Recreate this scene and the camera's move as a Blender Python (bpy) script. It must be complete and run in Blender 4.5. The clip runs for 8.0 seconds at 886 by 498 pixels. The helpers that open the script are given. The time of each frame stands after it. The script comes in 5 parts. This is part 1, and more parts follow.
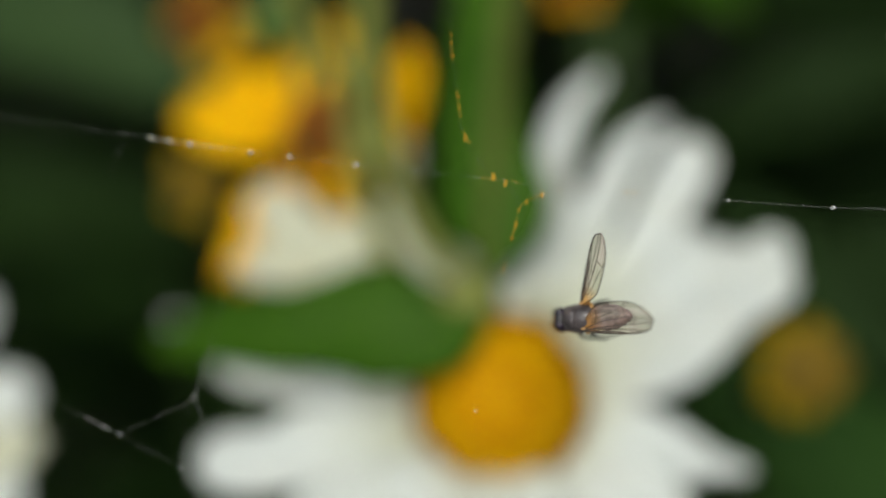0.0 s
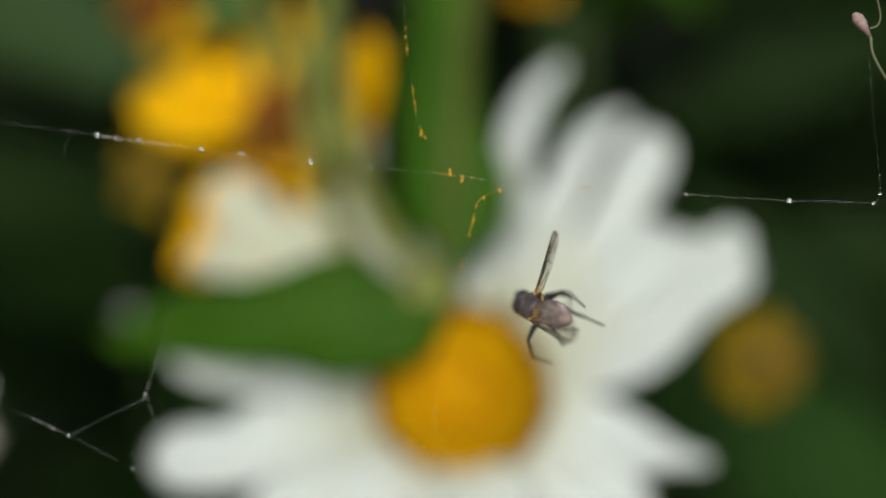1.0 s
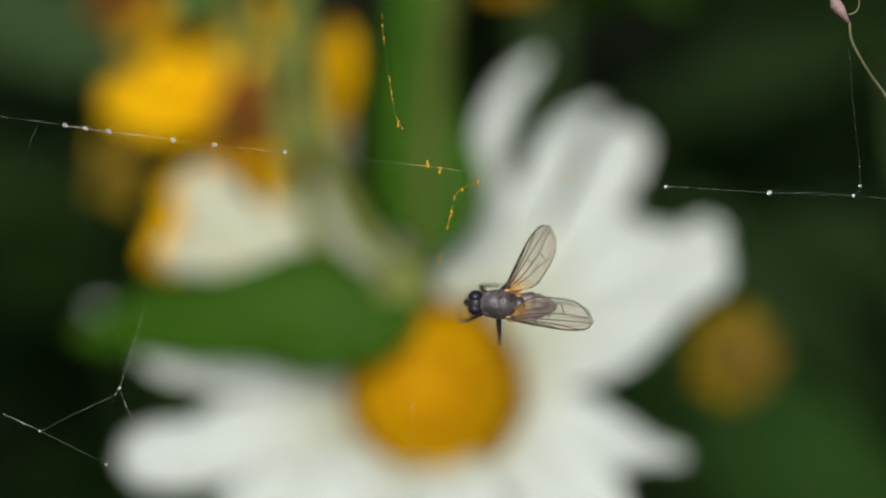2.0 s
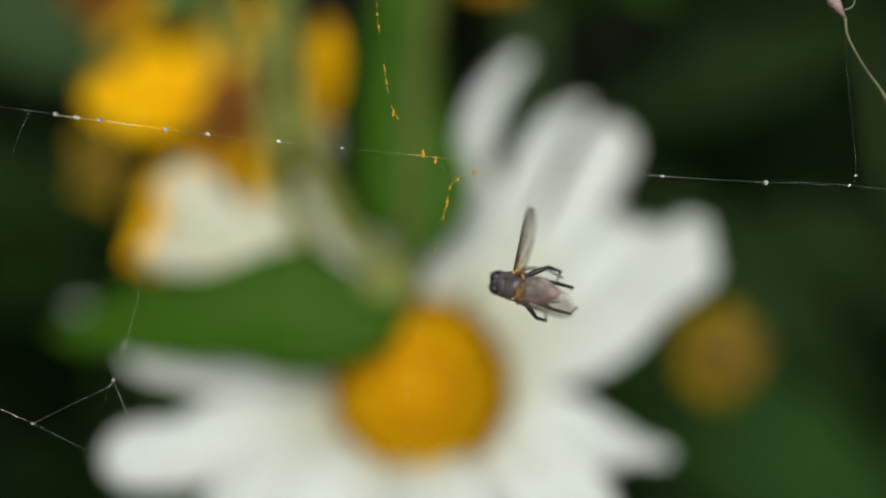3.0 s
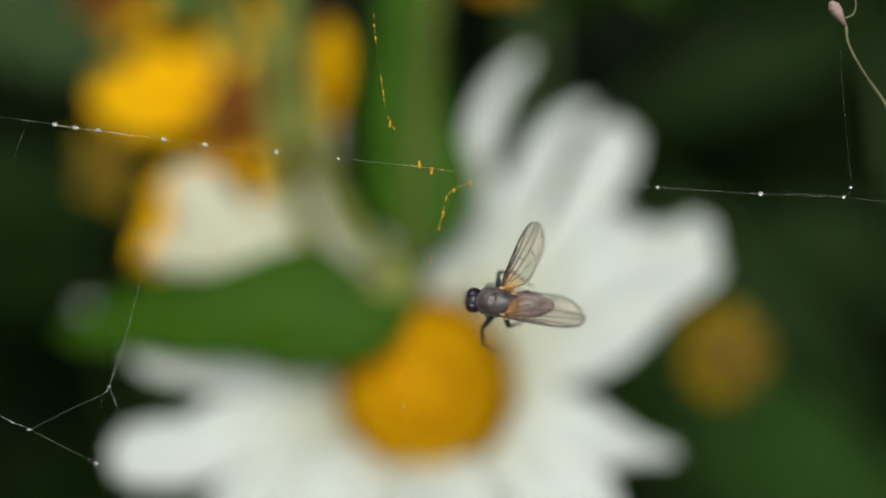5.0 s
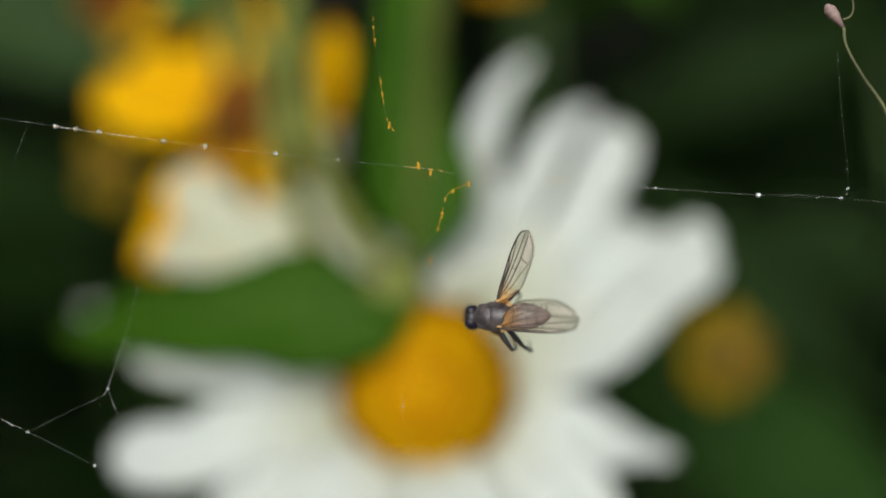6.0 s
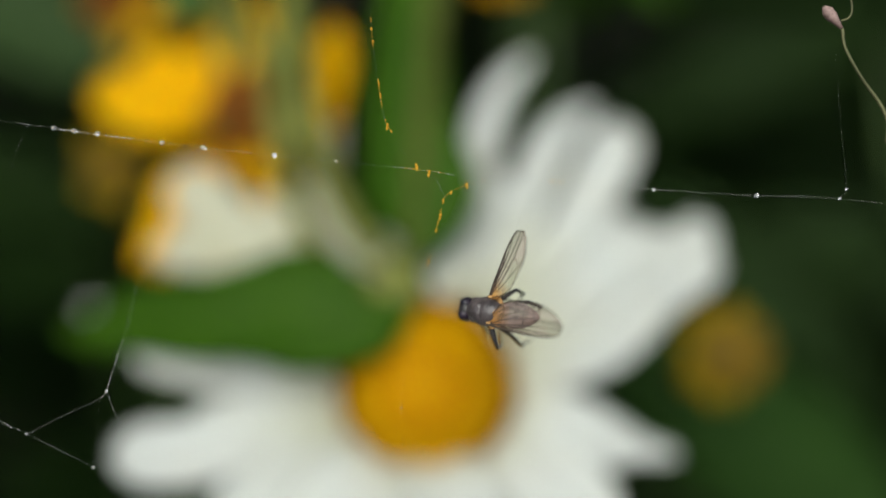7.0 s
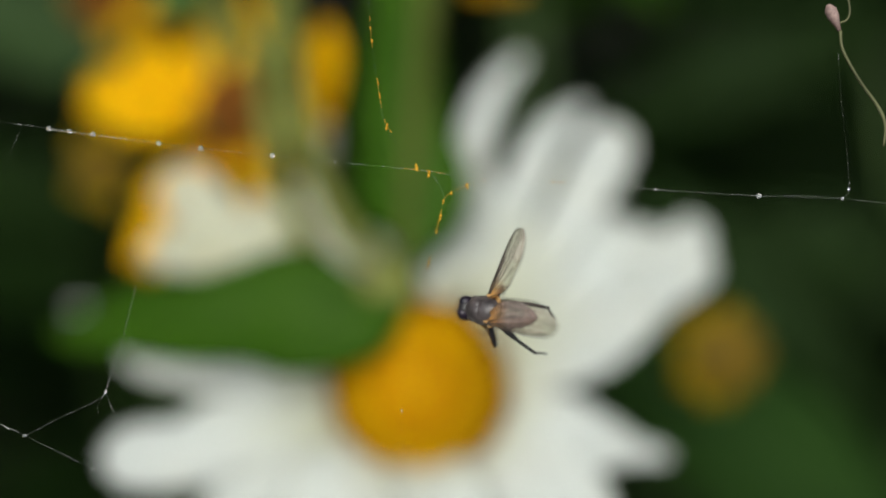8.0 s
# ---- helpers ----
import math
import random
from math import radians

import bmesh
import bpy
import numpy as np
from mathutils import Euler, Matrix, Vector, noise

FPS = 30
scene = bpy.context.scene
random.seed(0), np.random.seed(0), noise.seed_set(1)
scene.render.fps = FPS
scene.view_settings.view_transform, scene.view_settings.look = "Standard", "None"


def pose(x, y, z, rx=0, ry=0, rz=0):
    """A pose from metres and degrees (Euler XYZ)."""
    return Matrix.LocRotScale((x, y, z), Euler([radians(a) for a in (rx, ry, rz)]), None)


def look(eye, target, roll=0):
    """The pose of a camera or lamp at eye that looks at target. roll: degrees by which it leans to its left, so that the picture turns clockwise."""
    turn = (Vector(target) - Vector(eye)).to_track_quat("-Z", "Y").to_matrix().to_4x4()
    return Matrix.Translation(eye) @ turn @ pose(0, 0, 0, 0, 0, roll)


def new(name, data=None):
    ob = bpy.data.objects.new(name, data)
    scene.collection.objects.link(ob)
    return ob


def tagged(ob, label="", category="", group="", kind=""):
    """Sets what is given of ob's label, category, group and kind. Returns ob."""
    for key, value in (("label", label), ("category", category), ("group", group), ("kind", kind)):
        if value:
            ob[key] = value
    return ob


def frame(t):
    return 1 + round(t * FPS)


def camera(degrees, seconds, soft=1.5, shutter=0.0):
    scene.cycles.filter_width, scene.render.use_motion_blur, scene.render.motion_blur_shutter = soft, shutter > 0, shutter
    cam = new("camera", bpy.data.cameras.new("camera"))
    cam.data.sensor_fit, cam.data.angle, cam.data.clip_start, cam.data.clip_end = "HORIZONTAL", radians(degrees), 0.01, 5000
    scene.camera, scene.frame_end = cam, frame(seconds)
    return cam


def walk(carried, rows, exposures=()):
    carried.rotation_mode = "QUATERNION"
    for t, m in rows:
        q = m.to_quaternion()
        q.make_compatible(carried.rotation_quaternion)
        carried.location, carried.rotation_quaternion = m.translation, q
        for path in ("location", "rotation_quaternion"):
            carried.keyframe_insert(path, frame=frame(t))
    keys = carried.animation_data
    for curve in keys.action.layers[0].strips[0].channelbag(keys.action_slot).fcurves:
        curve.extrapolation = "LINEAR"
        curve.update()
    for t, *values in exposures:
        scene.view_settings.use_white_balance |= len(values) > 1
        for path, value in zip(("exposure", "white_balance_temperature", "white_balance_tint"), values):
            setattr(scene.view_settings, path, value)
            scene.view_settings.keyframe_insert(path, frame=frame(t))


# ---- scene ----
# Units inside the builders are millimetres in a "stage": x right, y up the tilted picture plane,
# z towards the lens.  STAGE carries them into the world (metres, z up, ground at 0).
MM = 0.001
STAGE = pose(0, 0, 0.55, 68, 0, 0)
UNSTAGE = STAGE.inverted()


def place(x, y, z, rx=0, ry=0, rz=0):
    """A world pose from stage millimetres and stage degrees."""
    return STAGE @ pose(x * MM, y * MM, z * MM, rx, ry, rz)


def on_ground(x, y):
    """The stage millimetres of a ground point given in world metres."""
    v = UNSTAGE @ Vector((x, y, -0.004)) / MM
    return (v.x, v.y, v.z)


# ---- camera ----
cam = camera(50, 8.0, soft=1.8, shutter=0.35)
cam.data.dof.use_dof = True
cam.data.dof.focus_distance = 0.0611
cam.data.dof.aperture_fstop = 5.3
cam.data.dof.aperture_blades = 0
# seconds, mm back from the closest place, degrees turned left, degrees tilted up
WALK = [
    (0, 2.35, 4.625, 0.852),
    (0.5, 2.15, 3.438, 0.640),
    (1, 1.42, 2.248, 0.385),
    (1.5, 0.81, 1.499, 0.150),
    (2.2, 0.30, 0.450, 0.040),
    (3, 0.00, -0.150, -0.040),
    (3.5, -0.30, -0.370, 0.350),
    (4, 0.20, -0.170, -0.058),
    (4.5, 0.20, 0.070, -0.126),
    (5.2, 0.40, 0.140, -0.040),
    (6, 0.60, 0.210, 0.045),
    (6.5, 0.70, 0.310, -0.075),
    (7, 0.60, 0.240, -0.024),
    (7.5, 0.30, 0.070, 0.010),
    (8, 0.00, -0.200, 0.010),
]
walk(cam, [(t, place(0, 0, back, up, left, 0)) for t, back, left, up in WALK])

# ---- light: bright overcast sky ----
world = bpy.data.worlds.new("overcast_sky")
scene.world = world
world.use_nodes = True
wn = world.node_tree
sky = wn.nodes.new("ShaderNodeTexSky")
sky.sky_type = "NISHITA"
sky.sun_disc = False
sky.sun_elevation = radians(44)
sky.sun_rotation = radians(200)
sky.air_density, sky.dust_density, sky.ozone_density = 1.0, 1.5, 1.5
wn.nodes["Background"].inputs[1].default_value = 0.06
wn.links.new(sky.outputs[0], wn.nodes["Background"].inputs[0])
sun = new("sun", bpy.data.lights.new("sun", "SUN"))
sun.data.energy = 3.6
sun.data.angle = radians(45)
sun.data.color = (0.98, 1.0, 0.92)
sun.matrix_world = look((-0.45, -1.8, 1.8), (0, 0, 0))
scene.view_settings.exposure = 0.45


# ---- materials ----
def nodes_of(name):
    m = bpy.data.materials.new(name)
    m.use_nodes = True
    t = m.node_tree
    return m, t, t.nodes["Principled BSDF"], t.nodes["Material Output"]


def noise_node(t, scale, detail=4.0, coord="Object", stretch=None):
    c = t.nodes.new("ShaderNodeTexCoord")
    n = t.nodes.new("ShaderNodeTexNoise")
    n.inputs["Scale"].default_value = scale
    n.inputs["Detail"].default_value = detail
    if stretch:
        mp = t.nodes.new("ShaderNodeMapping")
        mp.inputs["Scale"].default_value = stretch
        t.links.new(c.outputs[coord], mp.inputs[0])
        t.links.new(mp.outputs[0], n.inputs["Vector"])
    else:
        t.links.new(c.outputs[coord], n.inputs["Vector"])
    return n


def ramp(t, src, *stops):
    r = t.nodes.new("ShaderNodeValToRGB")
    e = r.color_ramp.elements
    while len(e) < len(stops):
        e.new(0.5)
    for el, (p, col) in zip(e, stops):
        el.position = p
        el.color = (*col, 1)
    t.links.new(src, r.inputs[0])
    return r.outputs[0]


def mix(t, a, b, fac, mode="MIX"):
    x = t.nodes.new("ShaderNodeMix")
    x.data_type, x.blend_type = "RGBA", mode
    for sock, val in ((x.inputs[0], fac), (x.inputs[6], a), (x.inputs[7], b)):
        if isinstance(val, (int, float)):
            sock.default_value = val
        elif isinstance(val, tuple):
            sock.default_value = (*val, 1)
        else:
            t.links.new(val, sock)
    return x.outputs[2]


def bump(t, p, height, strength, distance):
    b = t.nodes.new("ShaderNodeBump")
    b.inputs["Strength"].default_value = strength
    b.inputs["Distance"].default_value = distance
    t.links.new(height, b.inputs["Height"])
    t.links.new(b.outputs[0], p.inputs["Normal"])


def thin(t, p, out, colour, share):
    """Lets light through a thin blade: a share of translucent light."""
    tr = t.nodes.new("ShaderNodeBsdfTranslucent")
    ms = t.nodes.new("ShaderNodeMixShader")
    ms.inputs[0].default_value = share
    t.links.new(colour, tr.inputs[0])
    t.links.new(p.outputs[0], ms.inputs[1])
    t.links.new(tr.outputs[0], ms.inputs[2])
    t.links.new(ms.outputs[0], out.inputs[0])


def m_petal(name, base, tipcol, grain, basecol=None):
    """Petal: fine lengthwise veins, blotches, a tinted base."""
    m, t, p, out = nodes_of(name)
    veins = noise_node(t, 6.0, 3.0, "UV", (1.2, 14.0, 1.0))
    blot = noise_node(t, 160.0, 5.0)
    c = ramp(t, veins.outputs[0], (0.3, grain), (0.62, base))
    c = mix(t, c, tipcol, ramp(t, blot.outputs[0], (0.45, (0, 0, 0)), (0.75, (0.7, 0.7, 0.7))))
    if basecol:
        uv = t.nodes.new("ShaderNodeTexCoord")
        sx = t.nodes.new("ShaderNodeSeparateXYZ")
        t.links.new(uv.outputs["UV"], sx.inputs[0])
        c = mix(t, c, basecol, ramp(t, sx.outputs[0], (0.05, (1, 1, 1)), (0.4, (0, 0, 0))))
    t.links.new(c, p.inputs["Base Color"])
    p.inputs["Roughness"].default_value = 0.55
    p.inputs["Specular IOR Level"].default_value = 0.08
    bump(t, p, veins.outputs[0], 0.35, 0.0003)
    thin(t, p, out, c, 0.22)
    return m


def m_leaf(name, base, vein, dark, rough=0.42, share=0.15):
    """Leaf: midrib and side veins from its own lengthwise and crosswise measure, mottling at two scales."""
    m, t, p, out = nodes_of(name)
    uv = t.nodes.new("ShaderNodeTexCoord")
    sx = t.nodes.new("ShaderNodeSeparateXYZ")
    t.links.new(uv.outputs["UV"], sx.inputs[0])

    def calc(op, a, b=0.0):
        n = t.nodes.new("ShaderNodeMath")
        n.operation = op
        for i, v in enumerate((a, b)):
            if isinstance(v, (int, float)):
                n.inputs[i].default_value = v
            else:
                t.links.new(v, n.inputs[i])
        return n.outputs[0]

    across = calc("ABSOLUTE", calc("SUBTRACT", sx.outputs[1], 0.5))
    ribs = calc("ABSOLUTE", calc("SINE", calc("MULTIPLY", calc("SUBTRACT", sx.outputs[0], calc("MULTIPLY", across, 0.55)), 34.0)))
    mid = calc("LESS_THAN", across, 0.022)
    side = calc("LESS_THAN", ribs, 0.12)
    line = calc("MAXIMUM", mid, calc("MULTIPLY", side, 0.55))
    big = noise_node(t, 70.0, 5.0)
    fine = noise_node(t, 420.0, 4.0)
    c = ramp(t, big.outputs[0], (0.32, dark), (0.68, base))
    c = mix(t, c, vein, calc("MULTIPLY", line, 0.55))
    c = mix(t, c, dark, ramp(t, fine.outputs[0], (0.5, (0, 0, 0)), (0.8, (0.6, 0.6, 0.6))))
    t.links.new(c, p.inputs["Base Color"])
    p.inputs["Roughness"].default_value = rough
    p.inputs["Specular IOR Level"].default_value = 0.1
    bump(t, p, calc("ADD", calc("MULTIPLY", line, -0.8), fine.outputs[0]), 0.3, 0.0005)
    thin(t, p, out, c, share)
    return m


def m_rough(name, low, high, scale, rough=0.6, relief=0.0002, strength=0.4, sheen=0.0, spec=0.25):
    m, t, p, out = nodes_of(name)
    a = noise_node(t, scale, 6.0)
    b = noise_node(t, scale * 7.3, 3.0)
    c = mix(t, ramp(t, a.outputs[0], (0.3, low), (0.7, high)), low, ramp(t, b.outputs[0], (0.5, (0, 0, 0)), (0.85, (0.8, 0.8, 0.8))))
    t.links.new(c, p.inputs["Base Color"])
    p.inputs["Roughness"].default_value = rough
    p.inputs["Specular IOR Level"].default_value = spec
    if sheen:
        p.inputs["Sheen Weight"].default_value = sheen
    bump(t, p, b.outputs[0], strength, relief)
    return m


def m_abdomen():
    """Dusted fly abdomen: grey with a pinkish sheen painted in, streaked lengthwise, with darker hind edges of the
    rings.
    """
    m, t, p, out = nodes_of("dusted_abdomen")
    streak = noise_node(t, 900.0, 4.0, "Object", (0.25, 1.6, 1.6))
    patch = noise_node(t, 420.0, 3.0)
    c = ramp(t, streak.outputs[0], (0.36, (0.10, 0.075, 0.075)), (0.50, (0.30, 0.235, 0.24)), (0.64, (0.52, 0.42, 0.42)))
    co = t.nodes.new("ShaderNodeTexCoord")
    sx = t.nodes.new("ShaderNodeSeparateXYZ")
    t.links.new(co.outputs["Object"], sx.inputs[0])
    far = t.nodes.new("ShaderNodeMath")
    far.operation = "MULTIPLY"
    far.inputs[1].default_value = -300
    t.links.new(sx.outputs[0], far.inputs[0])
    c = mix(t, c, (0.40, 0.25, 0.26), ramp(t, patch.outputs[0], (0.46, (0, 0, 0)), (0.62, (0.7, 0.7, 0.7))))
    c = mix(t, c, (0.16, 0.085, 0.07), ramp(t, far.outputs[0], (0.66, (0, 0, 0)), (0.95, (0.6, 0.6, 0.6))))
    t.links.new(c, p.inputs["Base Color"])
    p.inputs["Roughness"].default_value = 0.4
    p.inputs["Specular IOR Level"].default_value = 0.5
    bump(t, p, streak.outputs[0], 0.5, 0.00006)
    return m


def m_thread():
    m, t, p, out = nodes_of("silk")
    p.inputs["Base Color"].default_value = (0.75, 0.75, 0.7, 1)
    p.inputs["Roughness"].default_value = 0.3
    tr = t.nodes.new("ShaderNodeBsdfTransparent")
    ms = t.nodes.new("ShaderNodeMixShader")
    n = noise_node(t, 1600.0, 2.0)
    t.links.new(ramp(t, n.outputs[0], (0.40, (0.03, 0.03, 0.03)), (0.66, (0.30, 0.30, 0.30))), ms.inputs[0])
    t.links.new(tr.outputs[0], ms.inputs[1])
    t.links.new(p.outputs[0], ms.inputs[2])
    t.links.new(ms.outputs[0], out.inputs[0])
    return m


def m_wing():
    """Clear fly wing: mostly see-through, smoky, an amber root and a faint colour film."""
    m, t, p, out = nodes_of("wing_membrane")
    uv = t.nodes.new("ShaderNodeTexCoord")
    sx = t.nodes.new("ShaderNodeSeparateXYZ")
    t.links.new(uv.outputs["UV"], sx.inputs[0])
    amber = ramp(t, sx.outputs[0], (0.08, (1, 1, 1)), (0.32, (0, 0, 0)))
    p.inputs["Roughness"].default_value = 0.34
    p.inputs["Thin Film Thickness"].default_value = 430
    p.inputs["Thin Film IOR"].default_value = 1.45
    stretch = t.nodes.new("ShaderNodeMapping")
    stretch.inputs["Scale"].default_value = (1.6, 15.0, 1.0)
    t.links.new(uv.outputs["UV"], stretch.inputs[0])
    streak = t.nodes.new("ShaderNodeTexNoise")
    streak.inputs["Scale"].default_value = 1.0
    streak.inputs["Detail"].default_value = 3.0
    t.links.new(stretch.outputs[0], streak.inputs["Vector"])
    # Streaked tint; its pink end paints in the membrane's iridescent sheen.
    film = ramp(t, streak.outputs[0], (0.36, (0.09, 0.075, 0.065)), (0.48, (0.18, 0.155, 0.125)), (0.60, (0.40, 0.28, 0.28)))
    t.links.new(mix(t, film, (0.46, 0.22, 0.06), amber), p.inputs["Base Color"])
    tr = t.nodes.new("ShaderNodeBsdfTransparent")
    # See-through tint, also with a little painted pink sheen.
    tint = ramp(t, noise_node(t, 300.0, 2.0).outputs[0], (0.40, (0.84, 0.84, 0.76)), (0.5, (0.87, 0.84, 0.76)), (0.62, (0.90, 0.82, 0.79)))
    t.links.new(mix(t, tint, (0.95, 0.66, 0.32), amber), tr.inputs[0])
    ms = t.nodes.new("ShaderNodeMixShader")
    body = ramp(t, streak.outputs[0], (0.34, (0.52, 0.52, 0.52)), (0.48, (0.22, 0.22, 0.22)), (0.64, (0.38, 0.38, 0.38)))
    t.links.new(mix(t, body, (0.62, 0.62, 0.62), amber), ms.inputs[0])
    t.links.new(tr.outputs[0], ms.inputs[1])
    t.links.new(p.outputs[0], ms.inputs[2])
    t.links.new(ms.outputs[0], out.inputs[0])
    return m


def m_water():
    m, t, p, out = nodes_of("dew")
    p.inputs["Base Color"].default_value = (1, 1, 1, 1)
    p.inputs["Roughness"].default_value = 0.02
    p.inputs["IOR"].default_value = 1.333
    # Partly opaque white, painting in the bright sky that drops would refract.
    p.inputs["Transmission Weight"].default_value = 0.86
    return m


WHITE = m_petal("white_petal", (0.80, 0.82, 0.79), (0.78, 0.775, 0.70), (0.73, 0.755, 0.72), (0.70, 0.70, 0.55))
# Creamier copy of the white petal; shade on rear petals is put into it.
CREAM = m_petal("shaded_cream_petal", (0.74, 0.74, 0.60), (0.70, 0.65, 0.46), (0.64, 0.65, 0.51), (0.62, 0.61, 0.40))
GOLD = m_petal("gold_petal", (0.95, 0.63, 0.001), (0.95, 0.58, 0.001), (0.94, 0.56, 0.001), (0.55, 0.20, 0.002))
OLD_GOLD = m_petal("faded_gold_petal", (0.70, 0.44, 0.01), (0.52, 0.28, 0.01), (0.55, 0.32, 0.01))
FLORET = m_rough("disc_florets", (0.42, 0.215, 0.0005), (0.60, 0.335, 0.0005), 220, 0.75, 0.0004, 0.4, 0.0, 0.06)
FLORET_CORE = m_rough("closed_florets", (0.38, 0.155, 0.0005), (0.54, 0.245, 0.0005), 220, 0.75, 0.0004, 0.4, 0.0, 0.06)
FLORET_RIM = m_rough("rim_florets", (0.12, 0.05, 0.0005), (0.36, 0.175, 0.0005), 220, 0.75, 0.0004, 0.4, 0.0, 0.06)
BROWN = m_rough("spent_florets", (0.10, 0.033, 0.003), (0.27, 0.095, 0.005), 260, 0.8, 0.0005)
BUD_GOLD = m_rough("closing_florets", (0.065, 0.042, 0.003), (0.22, 0.132, 0.005), 330, 0.75, 0.0005)
LEAF = m_leaf("fresh_leaf", (0.055, 0.140, 0.006), (0.10, 0.19, 0.028), (0.036, 0.102, 0.005), 0.55)
# Very dark leaf green; some of the bed's shade is put into it.
LEAF_DARK = m_leaf("dark_leaf", (0.020, 0.048, 0.008), (0.036, 0.07, 0.018), (0.011, 0.029, 0.005), 0.65, 0.08)
LEAF_MID = m_leaf("garden_leaf", (0.040, 0.095, 0.018), (0.065, 0.13, 0.035), (0.026, 0.066, 0.012), 0.6, 0.1)
LEAF_BLUE = m_leaf("bluish_leaf", (0.062, 0.112, 0.036), (0.09, 0.15, 0.06), (0.042, 0.080, 0.026), 0.6, 0.08)
STEM = m_rough("downy_stem", (0.092, 0.106, 0.019), (0.150, 0.162, 0.042), 120, 0.75, 0.0004, 0.4, 0.0, 0.1)
# Stem tone for plants further back, their shade put into the colour.
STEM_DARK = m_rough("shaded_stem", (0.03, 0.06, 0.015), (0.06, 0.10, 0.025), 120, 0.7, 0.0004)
STEM_GREEN = m_rough("green_stem", (0.042, 0.057, 0.008), (0.066, 0.082, 0.014), 120, 0.75, 0.0004, 0.4, 0.0, 0.1)
# Dimmer copy of the gold petal, with shade put into its colour.
SHADED_GOLD = m_petal("shaded_gold_petal", (0.46, 0.33, 0.008), (0.34, 0.22, 0.008), (0.36, 0.25, 0.008))
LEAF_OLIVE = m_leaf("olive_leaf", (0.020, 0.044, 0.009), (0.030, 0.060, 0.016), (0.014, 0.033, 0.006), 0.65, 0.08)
SEPAL = m_rough("green_sepal", (0.05, 0.11, 0.02), (0.09, 0.17, 0.035), 150, 0.55)
SOIL = m_rough("damp_soil", (0.012, 0.009, 0.006), (0.045, 0.034, 0.024), 35, 0.95, 0.004, 0.8)
SILK = m_thread()
DEW = m_water()
# Opaque white for tiny dew specks; their sparkle is put into the colour.
MIST = m_rough("sparkle_specks", (0.62, 0.61, 0.56), (0.84, 0.83, 0.78), 3000, 0.15, 0.00001, 0.1, 0.0, 0.6)
POLLEN = m_rough("pollen_grains", (0.36, 0.165, 0.006), (0.62, 0.33, 0.02), 2500, 0.7, 0.00003)
HUSK = m_rough("seed_husk", (0.07, 0.036, 0.03), (0.36, 0.25, 0.225), 900, 0.6, 0.0001)
FIBRE = m_rough("dry_fibre", (0.05, 0.052, 0.022), (0.12, 0.12, 0.055), 400, 0.6, 0.0001)
FLY_GREY = m_rough("dusted_thorax", (0.012, 0.010, 0.011), (0.108, 0.088, 0.087), 900, 0.42, 0.00006, 0.6, 0.0, 0.5)
FLY_PALE = m_abdomen()
FLY_EYE = m_rough("compound_eye", (0.004, 0.005, 0.010), (0.022, 0.013, 0.022), 1800, 0.42, 0.00003, 0.4, 0.0, 0.35)
FLY_LEG = m_rough("black_chitin", (0.010, 0.009, 0.010), (0.030, 0.027, 0.028), 1500, 0.35, 0.00002)
FLY_AMBER = m_rough("amber_hinge", (0.17, 0.085, 0.028), (0.46, 0.27, 0.11), 1200, 0.45, 0.00003)
VEIN = m_rough("wing_vein", (0.022, 0.016, 0.013), (0.060, 0.045, 0.034), 1500, 0.5, 0.00002)
WING = m_wing()


# ---- builders ----
def thing(name, base, label, category, group=""):
    """An Empty at a stage point (mm) that parents the parts of one thing."""
    ob = new(name)
    ob.empty_display_size = 0.004
    ob.matrix_world = place(*base)
    return tagged(ob, label, category, group)


def part(name, bm, material, parent, label="", smooth=True):
    """Links a bmesh (mm, in its thing's space) as one mesh under a thing or part."""
    bmesh.ops.scale(bm, vec=(MM, MM, MM), verts=bm.verts)
    me = bpy.data.meshes.new(name)
    bm.to_mesh(me)
    bm.free()
    if smooth:
        me.polygons.foreach_set("use_smooth", [True] * len(me.polygons))
    me.materials.append(material)
    ob = new(name, me)
    ob.parent = parent
    return tagged(ob, label)


def spline(pts, n):
    """n + 1 points along a smooth line through pts."""
    p = [Vector(q) for q in pts]
    if len(p) == 2:
        return [p[0].lerp(p[1], i / n) for i in range(n + 1)]
    p = [2 * p[0] - p[1]] + p + [2 * p[-1] - p[-2]]
    res = []
    for i in range(n + 1):
        u = i / n * (len(p) - 3)
        k = min(int(u), len(p) - 4)
        u -= k
        a, b, c, d = p[k:k + 4]
        res.append(0.5 * (2 * b + (c - a) * u + (2 * a - 5 * b + 4 * c - d) * u * u + (3 * b - a - 3 * c + d) * u ** 3))
    return res


